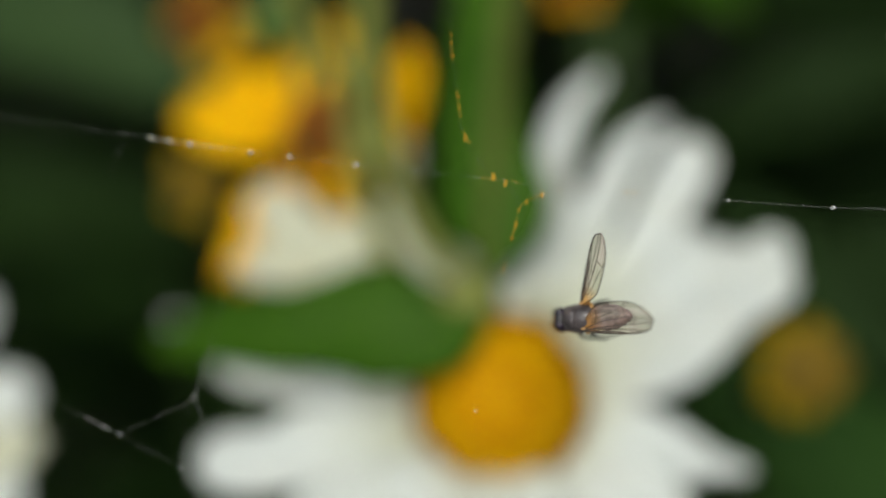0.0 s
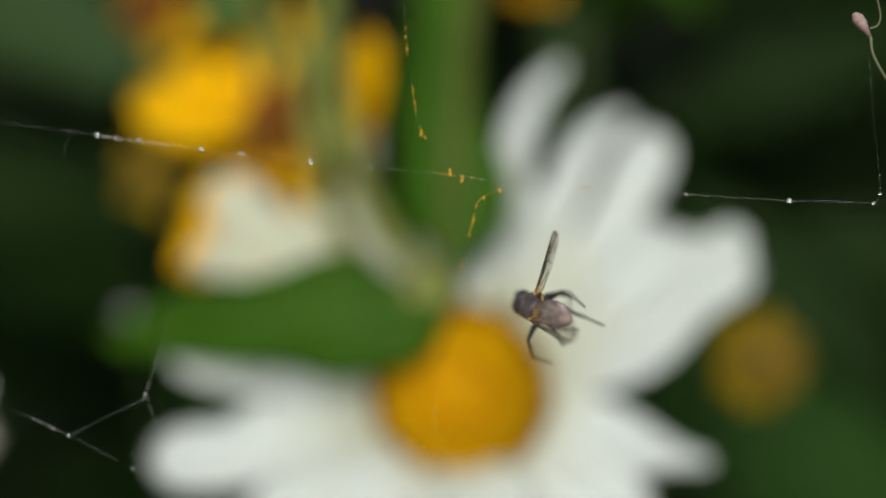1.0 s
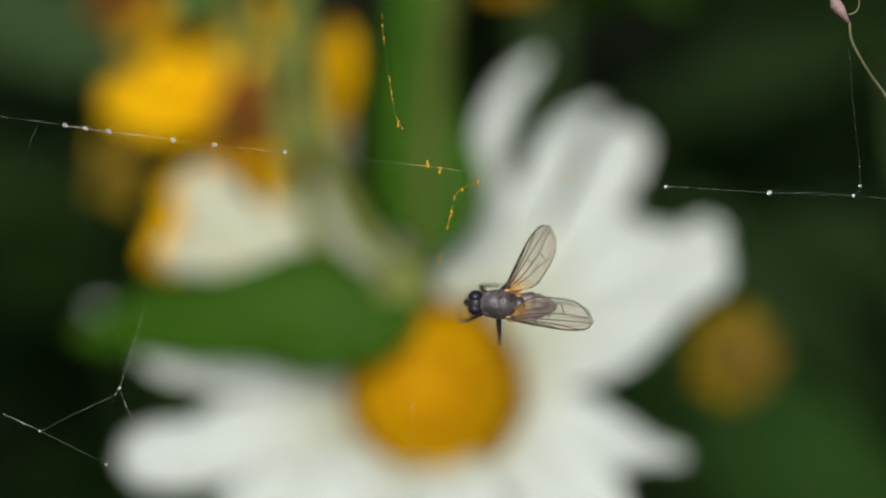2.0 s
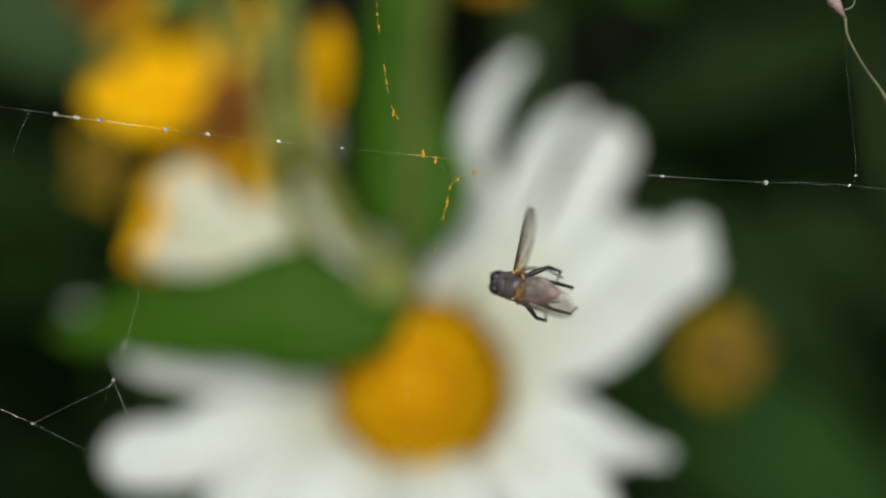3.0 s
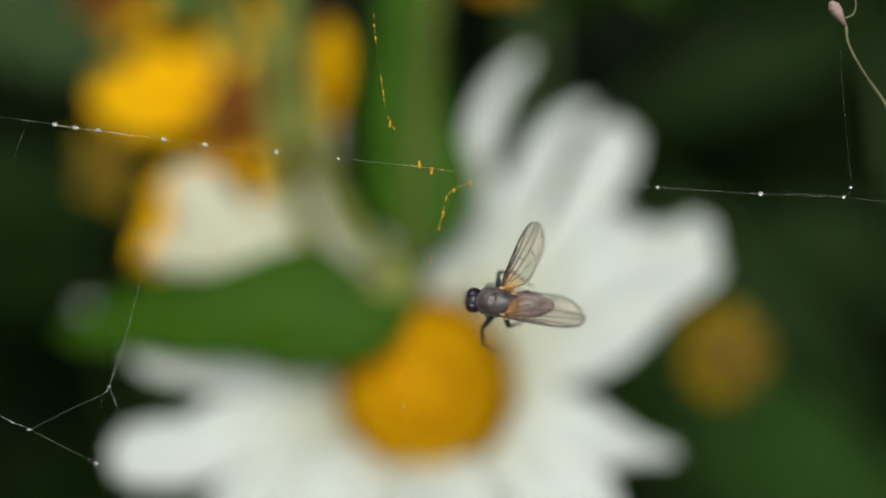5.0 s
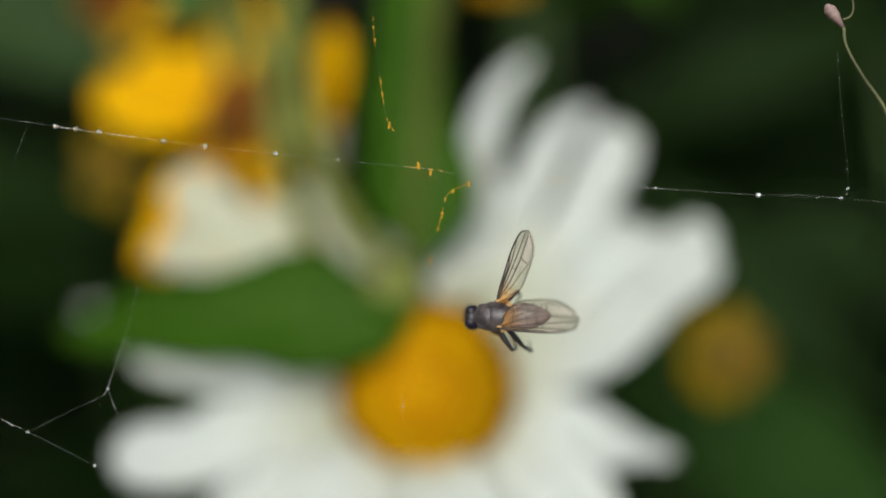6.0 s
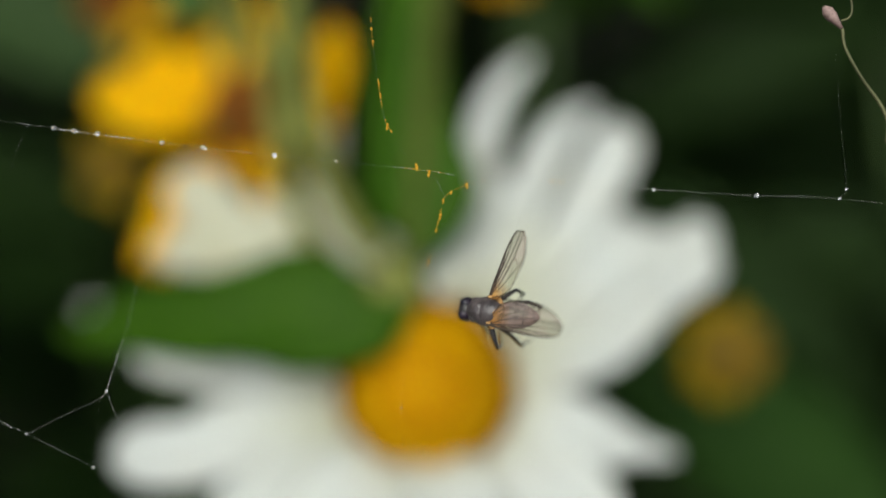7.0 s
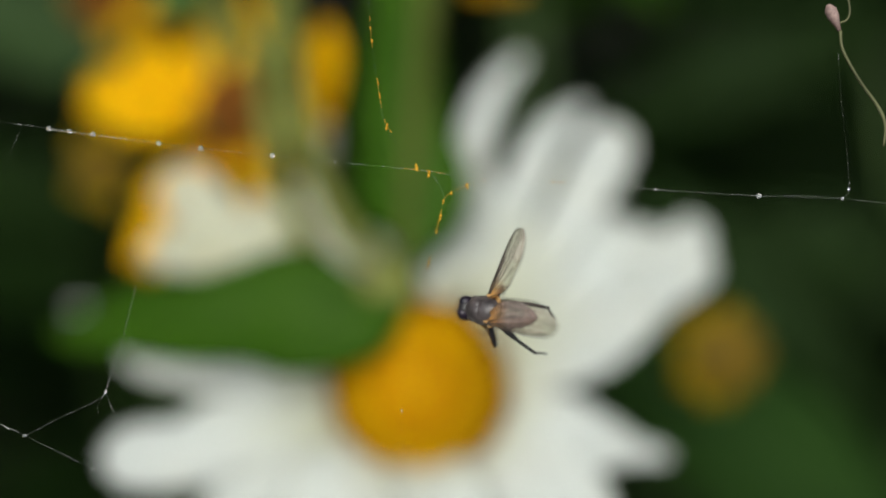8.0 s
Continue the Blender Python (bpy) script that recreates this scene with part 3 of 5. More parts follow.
white_daisy("white_daisy", (-2.0, -14.6, -100.2), 9.3, [
    ([(1.5, -5.7, -100.6), (2.8, 4.7, -103.0), (4.1, 12.8, -104.9), (6.2, 18.0, -106.4), (9.7, 22.2, -107.7)], 3.7, 1, horn_shape, WHITE),
    ([(3.9, -6.6, -100.0), (7.3, 1.6, -102.2), (9.6, 7.9, -103.5), (12.4, 12.9, -105.1), (16.7, 16.3, -106.4)], 4.5, 2, horn_shape, WHITE),
    ([(4.8, -8.6, -99.6), (10.3, -1.5, -100.9), (14.7, 4.7, -102.4), (17.8, 10.0, -103.7), (19.5, 14.0, -104.6)], 6.2, 4, blunt_shape, WHITE),
    ([(1.1, -5.7, -100.6), (3.6, 1.6, -102.5), (5.0, 8.3, -104.6)], 5.0, 15, blunt_shape, WHITE),
    ([(3.9, -8.0, -100.1), (7.9, -2.1, -101.4), (10.5, 2.5, -102.9)], 6.2, 17, blunt_shape, WHITE),
    ([(4.8, -10.0, -100.2), (11.5, -4.8, -101.1), (16.4, -0.5, -102.0), (20.6, 3.0, -103.0)], 6.2, 3, blunt_shape, WHITE),
    ([(5.3, -10.8, -99.8), (13.3, -5.7, -100.9), (19.7, -2.1, -101.8), (24.9, 1.6, -102.6)], 6.4, 5, blunt_shape, WHITE),
    ([(5.4, -11.8, -99.4), (15.5, -8.0, -100.3), (22.2, -4.2, -101.0), (26.0, -0.2, -101.7), (27.2, 3.5, -102.2)], 5.3, 6, blunt_shape, WHITE),
    ([(5.3, -12.3, -99.1), (12.5, -10.4, -99.5), (19.0, -7.4, -100.1), (25.4, -3.2, -100.9), (29.4, -1.4, -101.4)], 4.8, 7, blunt_shape, WHITE),
    ([(5.4, -13.3, -98.7), (10.6, -12.8, -98.8), (15.7, -10.9, -99.2), (19.8, -7.4, -99.8), (23.1, -4.1, -100.5)], 5.6, 23, blunt_shape, WHITE),
    ([(5.3, -16.2, -97.8), (12.6, -18.8, -96.2), (23.7, -21.3, -96.9)], 8.0, 26, pointed_shape, WHITE),
    ([(5.0, -15.3, -98.3), (9.9, -16.8, -97.6), (15.6, -18.9, -97.4)], 5.4, 29, blunt_shape, CREAM),
    ([(2.9, -19.0, -97.3), (9.0, -22.8, -93.9), (15.0, -29.2, -90.0)], 10.5, 8, petal_shape, WHITE),
    ([(-1.2, -20.5, -95.4), (0.0, -25.3, -90.1), (1.0, -33.2, -88.0)], 11.4, 9, petal_shape, WHITE),
    ([(-5.9, -20.2, -96.7), (-9.5, -24.4, -92.0), (-13.1, -32.4, -89.0)], 11.5, 10, petal_shape, WHITE),
    ([(-8.4, -19.4, -98.1), (-15.6, -24.0, -94.6), (-22.5, -29.3, -91.5)], 9.5, 11, petal_shape, WHITE),
    ([(-9.6, -17.1, -98.2), (-18.9, -19.8, -96.2), (-27.1, -20.7, -95.2), (-33.7, -20.5, -94.4)], 7.0, 12, blunt_shape, WHITE),
    ([(-9.3, -15.8, -98.6), (-16.8, -17.2, -98.0), (-21.6, -18.1, -97.4), (-26.5, -19.1, -97.0)], 6.0, 19, blunt_shape, WHITE),
    ([(-9.6, -14.4, -98.8), (-18.1, -13.4, -98.3), (-25.4, -12.4, -98.3), (-33.1, -10.7, -98.6)], 4.7, 28, blunt_shape, WHITE),
    ([(-8.5, -12.9, -99.2), (-24.3, -9.4, -103.9), (-46.7, -7.5, -119.8)], 2.2, 14, blunt_shape, WHITE),
    ([(-7.3, -9.4, -99.8), (-18.2, -2.0, -102.6), (-25.0, 3.0, -103.9), (-29.8, 8.9, -105.2)], 7.0, 16, blunt_shape, CREAM),
    ([(-7.9, -10.6, -99.6), (-18.1, -2.9, -102.0), (-25.4, -0.6, -103.2), (-32.5, 0.0, -104.3)], 5.3, 13, blunt_shape, CREAM),
    ([(-5.5, -7.7, -100.6), (-13.1, -3.1, -102.5), (-17.5, 1.3, -103.9), (-20.8, 6.1, -106.0)], 3.7, 18, blunt_shape, CREAM),
    ([(-4.3, -6.7, -100.8), (-9.0, -1.6, -102.4), (-12.8, 2.9, -103.9), (-15.3, 8.1, -106.0)], 4.8, 20, blunt_shape, CREAM),
    ([(-3.6, -6.3, -100.9), (-10.0, 1.0, -103.0), (-12.8, 8.8, -105.6), (-12.3, 14.5, -107.2)], 1.4, 24, blunt_shape, CREAM),
    ([(-0.9, -6.4, -100.3), (0.3, -1.5, -101.5), (1.9, 3.5, -102.9), (3.0, 8.6, -104.3)], 5.7, 31, blunt_shape, WHITE),
    ([(-2.4, -7.5, -99.9), (-2.9, -3.9, -100.7), (-4.3, -0.2, -101.8), (-6.3, 2.9, -103.0)], 6.8, 33, blunt_shape, WHITE),
    ([(-1.2, -5.8, -101.0), (-1.8, 4.2, -104.3), (-2.3, 14.2, -107.9)], 5.1, 22, blunt_shape, CREAM),
], (0.01, 0.175), "white daisy with long uneven petals and a golden disc")

white_daisy("white_daisy", (-86.5, -24.5, -115.0), 9.0, [
    ([(-72.3, -20.4, -105.4), (-64.7, -16.4, -105.4), (-56.5, -15.8, -104.6)], 6.9, 2, blunt_shape, WHITE),
    ([(-72.5, -22.4, -105.1), (-64.2, -21.9, -104.7), (-55.5, -20.9, -104.1)], 7.5, 3, blunt_shape, CREAM),
    ([(-72.6, -24.3, -104.8), (-64.3, -26.8, -103.8), (-56.8, -26.7, -103.1)], 6.3, 4, blunt_shape, WHITE),
    ([(-81.5, -20.5, -117.8), (-79.5, -13.3, -120.8), (-74.5, -4.2, -124.4)], 9.0, 6, petal_shape, WHITE),
    ([(-89.7, -17.1, -119.3), (-93.1, -8.9, -122.6), (-97.2, 2.1, -126.8)], 9.0, 8, petal_shape, WHITE),
    ([(-95.8, -20.7, -117.8), (-105.4, -16.5, -119.6), (-118.6, -10.6, -122.0)], 9.0, 10, petal_shape, WHITE),
    ([(-93.1, -28.2, -114.5), (-99.5, -31.6, -113.0), (-107.2, -35.6, -111.2)], 9.0, 12, petal_shape, WHITE),
    ([(-84.9, -31.3, -113.0), (-81.9, -37.5, -110.0), (-80.3, -46.5, -110.0)], 9.0, 14, petal_shape, WHITE),
    ([(-80.6, -30.6, -113.3), (-72.8, -35.7, -109.6), (-66.0, -42.6, -108.0)], 9.0, 16, petal_shape, WHITE),
], (-0.075, 0.17), "white daisy with broad petals among dark leaves")


# ---- drooping green shoot in front of the daisy ----
def green_shoot():
    base = on_ground(-0.012, 0.155)
    ob = thing("leafy_shoot", base, "green leafy shoot with forked downy stems drooping over the daisy", "plant stem")
    R = lambda *q: [rel(p, base) for p in q]
    part("stem", tube([(0, 0, 0)] + R((-25.3, 11.7, -114.2), (-21.5, 43.8, -117.1), (-17.7, 35.2, -108.9), (-16.7, 26.0, -103.9), (-15.0, 15.3, -101.2), (-11.1, 4.7, -99.1), (-6.4, -1.1, -97.6), (-2.8, -4.6, -96.5)), [1.5, 1.3, 1.2, 1.2, 1.3], 48, 10, 0.12), STEM, ob)
    part("stem", tube(R((-18.7, 36.0, -109.0), (-18.0, 26.2, -104.7), (-18.9, 16.1, -102.1), (-16.9, 7.8, -100.5), (-13.8, 0.4, -98.3), (-8.8, -3.5, -96.7), (-2.9, -5.3, -96.3)), [0.8, 0.95, 1.05, 1.2], 34, 10, 0.12), STEM, ob)
    part("stem", tube(R((-0.3, 36.6, -108.1), (-1.4, 25.8, -104.3), (-2.4, 13.9, -101.3), (-3.4, 3.9, -99.4), (-3.7, -2.0, -97.8), (-3.0, -4.8, -96.6)), [1.6, 1.5, 1.35, 1.2, 1.3], 30, 10, 0.1), STEM_GREEN, ob)
    part("side_stem", tube(R((-29.1, 33.7, -109.4), (-25.6, 29.1, -107.8), (-21.9, 24.4, -106.3), (-19.0, 17.7, -103.9), (-16.2, 11.0, -101.5)), [0.85, 0.95, 1.0], 22, 8, 0.12), STEM, ob)
    part("leaf", blade([rel(p, base) for p in [(-3.1, -5.5, -95.0), (-7.4, -7.4, -93.2), (-11.2, -7.0, -93.3), (-15.0, -6.1, -93.8), (-18.6, -6.3, -94.6), (-24.9, -7.1, -96.0), (-31.9, -7.4, -99.0), (-37.8, -8.7, -103.0), (-44.3, -9.8, -108.0)]], 13.0, (0.05, 0.35, 1), hip_leaf_shape, 0.16, 0, 0.05, 0, 34, 12, 0.35, 3), LEAF, ob, "broad green lance-shaped leaf")
    part("leaf", blade([rel(p, base) for p in [(-2.8, -1.8, -97.6), (-2.5, 2.2, -98.2), (-3.5, 9.5, -99.6), (-4.4, 16.5, -101.6), (-4.4, 25.8, -104.0), (-5.8, 41.1, -109.0)]], 12.7, (0.1, 0.1, 1), sheath_leaf_shape, 0.22, 0, 0.05, 0, 34, 12, 0.35, 8), LEAF, ob, "broad green lance-shaped leaf")
    part("bud", ball(rel((-30.0, 28.4, -108.4), base), (2.3, 2.6, 2.3), None, 16, 10, 0.12), SEPAL, ob, "closed round green bud")


green_shoot()


# ---- yellow flowers ----
def yellow_flower(name, centre, face, disc_r, petals, foot, bends, disc_mat, petal_mat, label, height=0.7, sepals=0, petal_face=None):
    base = on_ground(*foot)
    ob = thing(name, base, label, "flower", "yellow flowers")
    c = rel(centre, base)
    f = Vector(face).normalized()
    back = Vector(c) - f * 3
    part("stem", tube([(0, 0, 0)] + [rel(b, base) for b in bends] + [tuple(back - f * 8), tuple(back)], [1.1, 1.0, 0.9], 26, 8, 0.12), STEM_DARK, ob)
    part("calyx", ball(tuple(back), (disc_r * 0.8, disc_r * 0.8, 2.4), facing_to(f), 16, 8, 0.15), SEPAL, ob)
    for k, (*line, width) in enumerate(petals):
        line = [Vector(rel(p, base)) for p in line]
        root = Vector(c) + (line[0] - Vector(c)).normalized() * disc_r * 0.6 - f * 1.0
        part("petal", blade([root] + line, width, petal_face or face, blunt_shape, 0.2, 0.03, 0.16, 0.3, 18, 10, 0.3, k * 2.1 + disc_r), petal_mat, ob)
    for k in range(sepals):
        a = k * 2 * math.pi / sepals
        q = facing_to(f)
        r0, r1 = q @ Vector((math.cos(a) * disc_r * 0.8, math.sin(a) * disc_r * 0.8, -2)), q @ Vector((math.cos(a) * disc_r * 1.5, math.sin(a) * disc_r * 1.5, 0.5))
        part("sepal", blade([Vector(c) + r0, Vector(c) + (r0 + r1) / 2, Vector(c) + r1], disc_r * 0.5, face, slim_shape, 0.2, 0, 0.1, 0, 8, 4, 0.25, k), SEPAL, ob)
    disc_on(ob, c, disc_r, disc_r * height, facing_to(f), disc_mat, 110, 0.5 * disc_r / 6)
    return ob


yellow_flower("yellow_flower", (-22.8, 15.4, -108.4), (0.62, 0.1, 0.75), 4.9, [
    ((-30.3, 14.9, -109.0), (-35.2, 16.4, -109.2), (-40.9, 18.7, -109.2), 7.2),
    ((-26.0, 20.1, -109.6), (-25.1, 26.2, -110.9), 8.5),
    ((-30.4, 18.7, -109.4), (-36.0, 22.5, -110.2), 6.4),
    ((-28.3, 17.7, -109.2), (-32.0, 20.4, -110.2), 6.6),
    ((-22.1, 24.5, -111.7), (-22.7, 31.1, -113.5), 2.5),
    ((-19.8, 23.2, -112.0), (-19.7, 28.6, -113.4), 2.0),
    ((-15.3, 13.7, -109.2), (-14.0, 15.4, -108.9), (-12.9, 20.7, -108.7), (-13.1, 26.2, -108.8), 3.8),
    ((-14.7, 18.8, -109.1), (-15.3, 21.1, -108.9), (-15.6, 24.5, -108.8), 3.2),
    ((-18.1, 11.9, -109.8), (-15.5, 14.5, -110.2), 2.7),
    ((-22.3, 12.0, -107.2), (-21.8, 8.6, -107.1), 3.0),
    ((-18.7, 8.5, -109.2), (-16.7, 4.4, -108.7), 2.9),
    ((-21.8, 7.7, -108.4), (-20.4, 3.7, -107.8), (-18.6, 0.0, -107.2), 2.6),
    ((-28.7, 8.1, -108.2), (-31.7, 4.4, -107.2), (-34.8, -2.2, -106.0), 2.7),
    ((-26.0, 9.1, -108.4), (-30.7, 8.1, -108.0), (-32.9, 3.7, -107.2), 3.3),
    ((-28.0, 4.4, -108.3), (-33.0, -3.0, -106.8), 3.6),
], (-0.03, 0.19), [(-25.5, -21.4, -150.0), (-25.2, 7.8, -147.6)], BROWN, GOLD, "bright golden yellow flower with a brown centre and ruffled petals", 0.4, 0, (-0.2, 0.4, 1))

yellow_flower("spent_yellow_flower", (-40.2, 30.7, -115.7), (0.1, -0.25, 1), 4.3, [
    ((-36.5, 28.6, -113.1), (-33.9, 30.6, -113.0), 3.0),
    ((-36.8, 30.0, -112.9), (-35.6, 31.7, -112.8), 2.8),
    ((-36.4, 26.8, -112.8), (-32.2, 26.2, -112.7), 2.5),
    ((-39.0, 26.2, -113.1), (-38.0, 24.1, -112.3), 3.5),
    ((-42.9, 30.0, -114.1), (-44.5, 29.5, -113.6), 2.1),
    ((-42.9, 32.7, -114.9), (-44.3, 34.1, -114.7), 2.4),
    ((-40.1, 34.2, -115.1), (-39.9, 36.7, -115.1), 2.4),
], (-0.07, 0.20), [(-46.4, -23.7, -165.0), (-38.0, 18.1, -118.2)], BROWN, OLD_GOLD, "spent yellow flower with a brown centre and withered petals")

yellow_flower("spent_yellow_flower", (6.7, 34.9, -115.8), (0.0, -0.3, 1), 3.8, [
    ((4.5, 32.3, -114.2), (3.3, 30.8, -113.6), 2.1),
    ((6.2, 31.6, -114.1), (6.3, 30.2, -113.5), 2.3),
    ((8.3, 32.1, -114.2), (10.1, 30.7, -113.6), 2.1),
    ((9.7, 34.3, -114.6), (11.7, 34.9, -114.3), 2.1),
    ((3.5, 34.4, -114.6), (1.8, 35.5, -114.3), 2.1),
], (0.03, 0.21), [(14.2, -3.4, -170.0), (11.5, 25.5, -160.0)], BROWN, OLD_GOLD, "spent yellow flower with a brown centre and withered petals")

yellow_flower("yellow_flower_bud", (31.3, -11.6, -105.6), (0.25, -0.05, 1), 4.2, [
    ((32.9, -11.3, -103.8), (34.5, -11.3, -104.4), 1.8),
    ((32.7, -9.8, -103.8), (34.2, -8.9, -104.7), 1.9),
    ((32.5, -9.3, -103.8), (33.8, -8.2, -104.8), 1.9),
    ((31.7, -8.2, -103.8), (32.7, -6.0, -104.9), 1.3),
    ((31.0, -7.9, -103.8), (31.5, -6.3, -105.0), 1.6),
    ((29.8, -8.0, -103.8), (29.7, -6.7, -105.0), 1.4),
    ((28.8, -8.5, -103.8), (27.6, -6.5, -104.9), 1.8),
    ((27.9, -9.3, -103.8), (26.2, -8.1, -104.7), 1.4),
    ((27.2, -10.9, -103.8), (25.8, -10.7, -104.5), 1.3),
    ((27.3, -12.4, -103.8), (25.8, -12.8, -104.2), 1.4),
    ((27.9, -13.6, -103.8), (26.0, -15.1, -104.0), 1.5),
    ((28.9, -14.5, -103.8), (27.8, -16.2, -103.9), 1.7),
    ((29.6, -14.8, -103.8), (28.8, -17.1, -103.8), 1.7),
    ((31.2, -14.9, -103.8), (31.4, -17.3, -103.8), 1.5),
    ((31.7, -14.6, -103.8), (32.1, -16.1, -103.9), 1.4),
    ((32.2, -14.0, -103.8), (33.0, -15.3, -104.0), 1.6),
    ((32.7, -13.0, -103.8), (34.0, -14.0, -104.1), 1.5),
], (0.055, 0.19), [(37.4, -50.2, -160.0), (35.7, -28.5, -145.0)], BUD_GOLD, SHADED_GOLD, "half-closed yellow flower head with green sepals", 0.8, 9)

yellow_flower("faded_yellow_flower", (-41.8, 10.0, -118.6), (-0.1, -0.1, 1), 3.4, [
    ((-43.3, 12.1, -118.2), (-45.3, 14.1, -118.5), 3.0),
    ((-41.1, 13.0, -118.3), (-40.4, 15.1, -118.6), 3.0),
    ((-43.1, 8.5, -117.6), (-44.9, 6.9, -117.3), 3.0),
    ((-40.8, 7.4, -117.4), (-40.2, 4.7, -117.0), 3.0),
    ((-39.0, 10.0, -117.8), (-37.0, 9.9, -117.8), 3.0),
], (-0.055, 0.215), [(-47.0, -25.1, -175.0), (-49.1, 0.6, -160.0)], BUD_GOLD, SHADED_GOLD, "small faded yellow flower low in the bed, shade in its petal colour")


# ---- spider web ----
WEB_AT = (0.00, 4.03, -61.00)


def spider_web():
    ob = thing("spider_web", WEB_AT, "torn spider web threads with dew drops and orange pollen grains", "spider web")
    rng = random.Random(7)

    def strand(pts, r, specks=0.0, n=None, bare=False, under=None):
        pts = [rel(p, WEB_AT) for p in pts]
        th = ob if bare else part("thread", tube(pts, [r * 0.42], n or 8 * len(pts), 6), SILK, under or ob)
        if specks:
            sp = bmesh.new()
            for p in spline(pts, int(specks)):
                if rng.random() < 0.8:
                    s = max(r, 0.013) * rng.uniform(0.6, 1.4)
                    add_ball(sp, p + Vector((rng.uniform(-r, r), rng.uniform(-r, r), 0)), (s * rng.uniform(1, 1.6), s, s), None, 6, 4)
            tagged(part("dew_specks", sp, MIST, under or th), kind="stuff")
        return th

    def drops(points, r, on=None):
        for p in points:
            part("dew_drop", ball(rel(p, WEB_AT), (r, r, r), None, 14, 10), DEW, on or ob, "round clear dew drop")

    def grains(points, r):
        for p in points:
            bm = bmesh.new()
            c = Vector(rel(p, WEB_AT))
            for k in range(5):
                s = r * rng.uniform(0.45, 0.9)
                add_ball(bm, c + Vector((rng.uniform(-r, r) * 0.45, rng.uniform(-r, r) * 1.5, rng.uniform(-r, r) * 0.5)), (s * 0.8, s * 1.5, s * 0.8), None, 7, 5)
            part("pollen_grain", bm, POLLEN, ob, "orange pollen clump")

    main = strand([(-47.26, 11.03, -66.00), (-28.44, 8.16, -61.00), (-26.96, 7.98, -61.00), (-20.17, 7.04, -61.00), (-15.56, 6.46, -61.00), (-10.96, 5.99, -61.00), (-6.93, 5.59, -61.00), (-1.71, 5.08, -61.00), (0.80, 4.72, -61.00), (5.48, 4.32, -61.00), (13.64, 3.81, -61.00), (20.28, 3.41, -61.00), (25.65, 3.23, -61.00), (43.81, 1.61, -66.00)], 0.014, 0)
    strand([(-25.27, 7.69, -60.95), (-22.44, 7.32, -60.95), (-20.16, 7.03, -60.95)], 0.021, 80, None, True)
    strand([(11.76, 3.95, -61.00), (13.64, 3.81, -61.00), (20.28, 3.41, -61.00), (25.65, 3.23, -61.00)], 0.012, 110, None, True)
    strand([(-3.05, 5.22, -60.95), (-1.05, 5.00, -60.95), (0.80, 4.71, -60.95)], 0.018, 24, None, True)
    strand([(-26.96, 7.98, -61.00), (-27.60, 6.54, -61.00), (-28.25, 4.85, -61.20)], 0.008, 12)
    strand([(-5.40, 25.52, -63.00), (-4.86, 17.45, -61.00), (-4.68, 14.26, -61.00), (-4.21, 10.63, -61.00), (-3.63, 7.84, -61.00), (-1.71, 5.08, -61.00)], 0.006, 0)
    strand([(2.68, 4.43, -61.00), (1.52, 4.06, -61.00), (0.51, 3.63, -61.00), (0.04, 3.12, -61.00), (-0.22, 2.03, -61.00), (-0.47, 1.12, -61.00), (-0.98, -1.05, -61.00), (-1.41, -2.87, -61.00), (-2.25, -7.22, -61.00), (-2.68, -10.38, -61.00), (-2.39, -16.65, -61.00), (-2.29, -22.46, -62.00)], 0.0036, 0)
    strand([(-0.87, 4.97, -61.00), (-0.33, 4.21, -61.00), (0.11, 3.23, -61.00)], 0.010)
    strand([(-15.56, 6.46, -61.00), (-15.93, 5.84, -61.00), (-17.56, 2.21, -61.00), (-19.08, -0.33, -61.00), (-19.70, -2.39, -61.00), (-20.54, -5.77, -61.00), (-21.19, -7.95, -61.00), (-21.62, -9.14, -61.00)], 0.004, 0)
    lower = strand([(-39.74, -7.58, -64.00), (-28.44, -11.21, -61.00), (-26.81, -11.94, -61.00), (-22.46, -14.11, -61.00), (-18.65, -16.11, -61.00), (-8.39, -23.19, -63.00)], 0.010, 90)
    strand([(-20.54, -5.77, -61.00), (-21.19, -7.76, -61.00), (-21.62, -9.14, -61.00)], 0.018, 19, under=lower)
    strand([(-19.70, -2.39, -61.00), (-20.10, -4.06, -61.00), (-20.54, -5.77, -61.00)], 0.010, 12, under=lower)
    strand([(-21.62, -9.14, -61.00), (-22.06, -9.65, -61.00), (-24.45, -10.78, -61.00), (-26.81, -12.01, -61.00)], 0.012, 34, under=lower)
    strand([(-22.06, -9.65, -61.00), (-22.24, -11.94, -61.00), (-22.46, -14.08, -61.00)], 0.006, under=lower)
    strand([(-21.62, -9.14, -61.00), (-21.19, -10.30, -61.00), (-20.68, -11.46, -61.00)], 0.018, 13, under=lower)
    strand([(-20.68, -11.46, -61.00), (-19.74, -13.75, -61.00), (-18.94, -16.00, -61.00)], 0.003, under=lower)
    strand([(-29.15, -10.88, -60.95), (-28.06, -11.35, -60.95), (-27.70, -11.56, -60.95)], 0.03, 10, under=lower)
    strand([(25.65, 3.23, -61.00), (26.09, 3.88, -61.00), (25.90, 6.57, -61.00), (25.61, 9.47, -61.00), (25.46, 11.60, -61.00), (25.40, 12.60, -61.00)], 0.004, 30)
    def dust(pts):
        pts = [rel(p, WEB_AT) for p in pts]
        bm = bmesh.new()
        for p in spline(pts, 9 * len(pts)):
            if rng.random() < 0.7:
                s = rng.uniform(0.015, 0.05)
                add_ball(bm, p + Vector((rng.uniform(-0.02, 0.02), rng.uniform(-0.02, 0.02), 0)), (s, s, s), None, 6, 4)
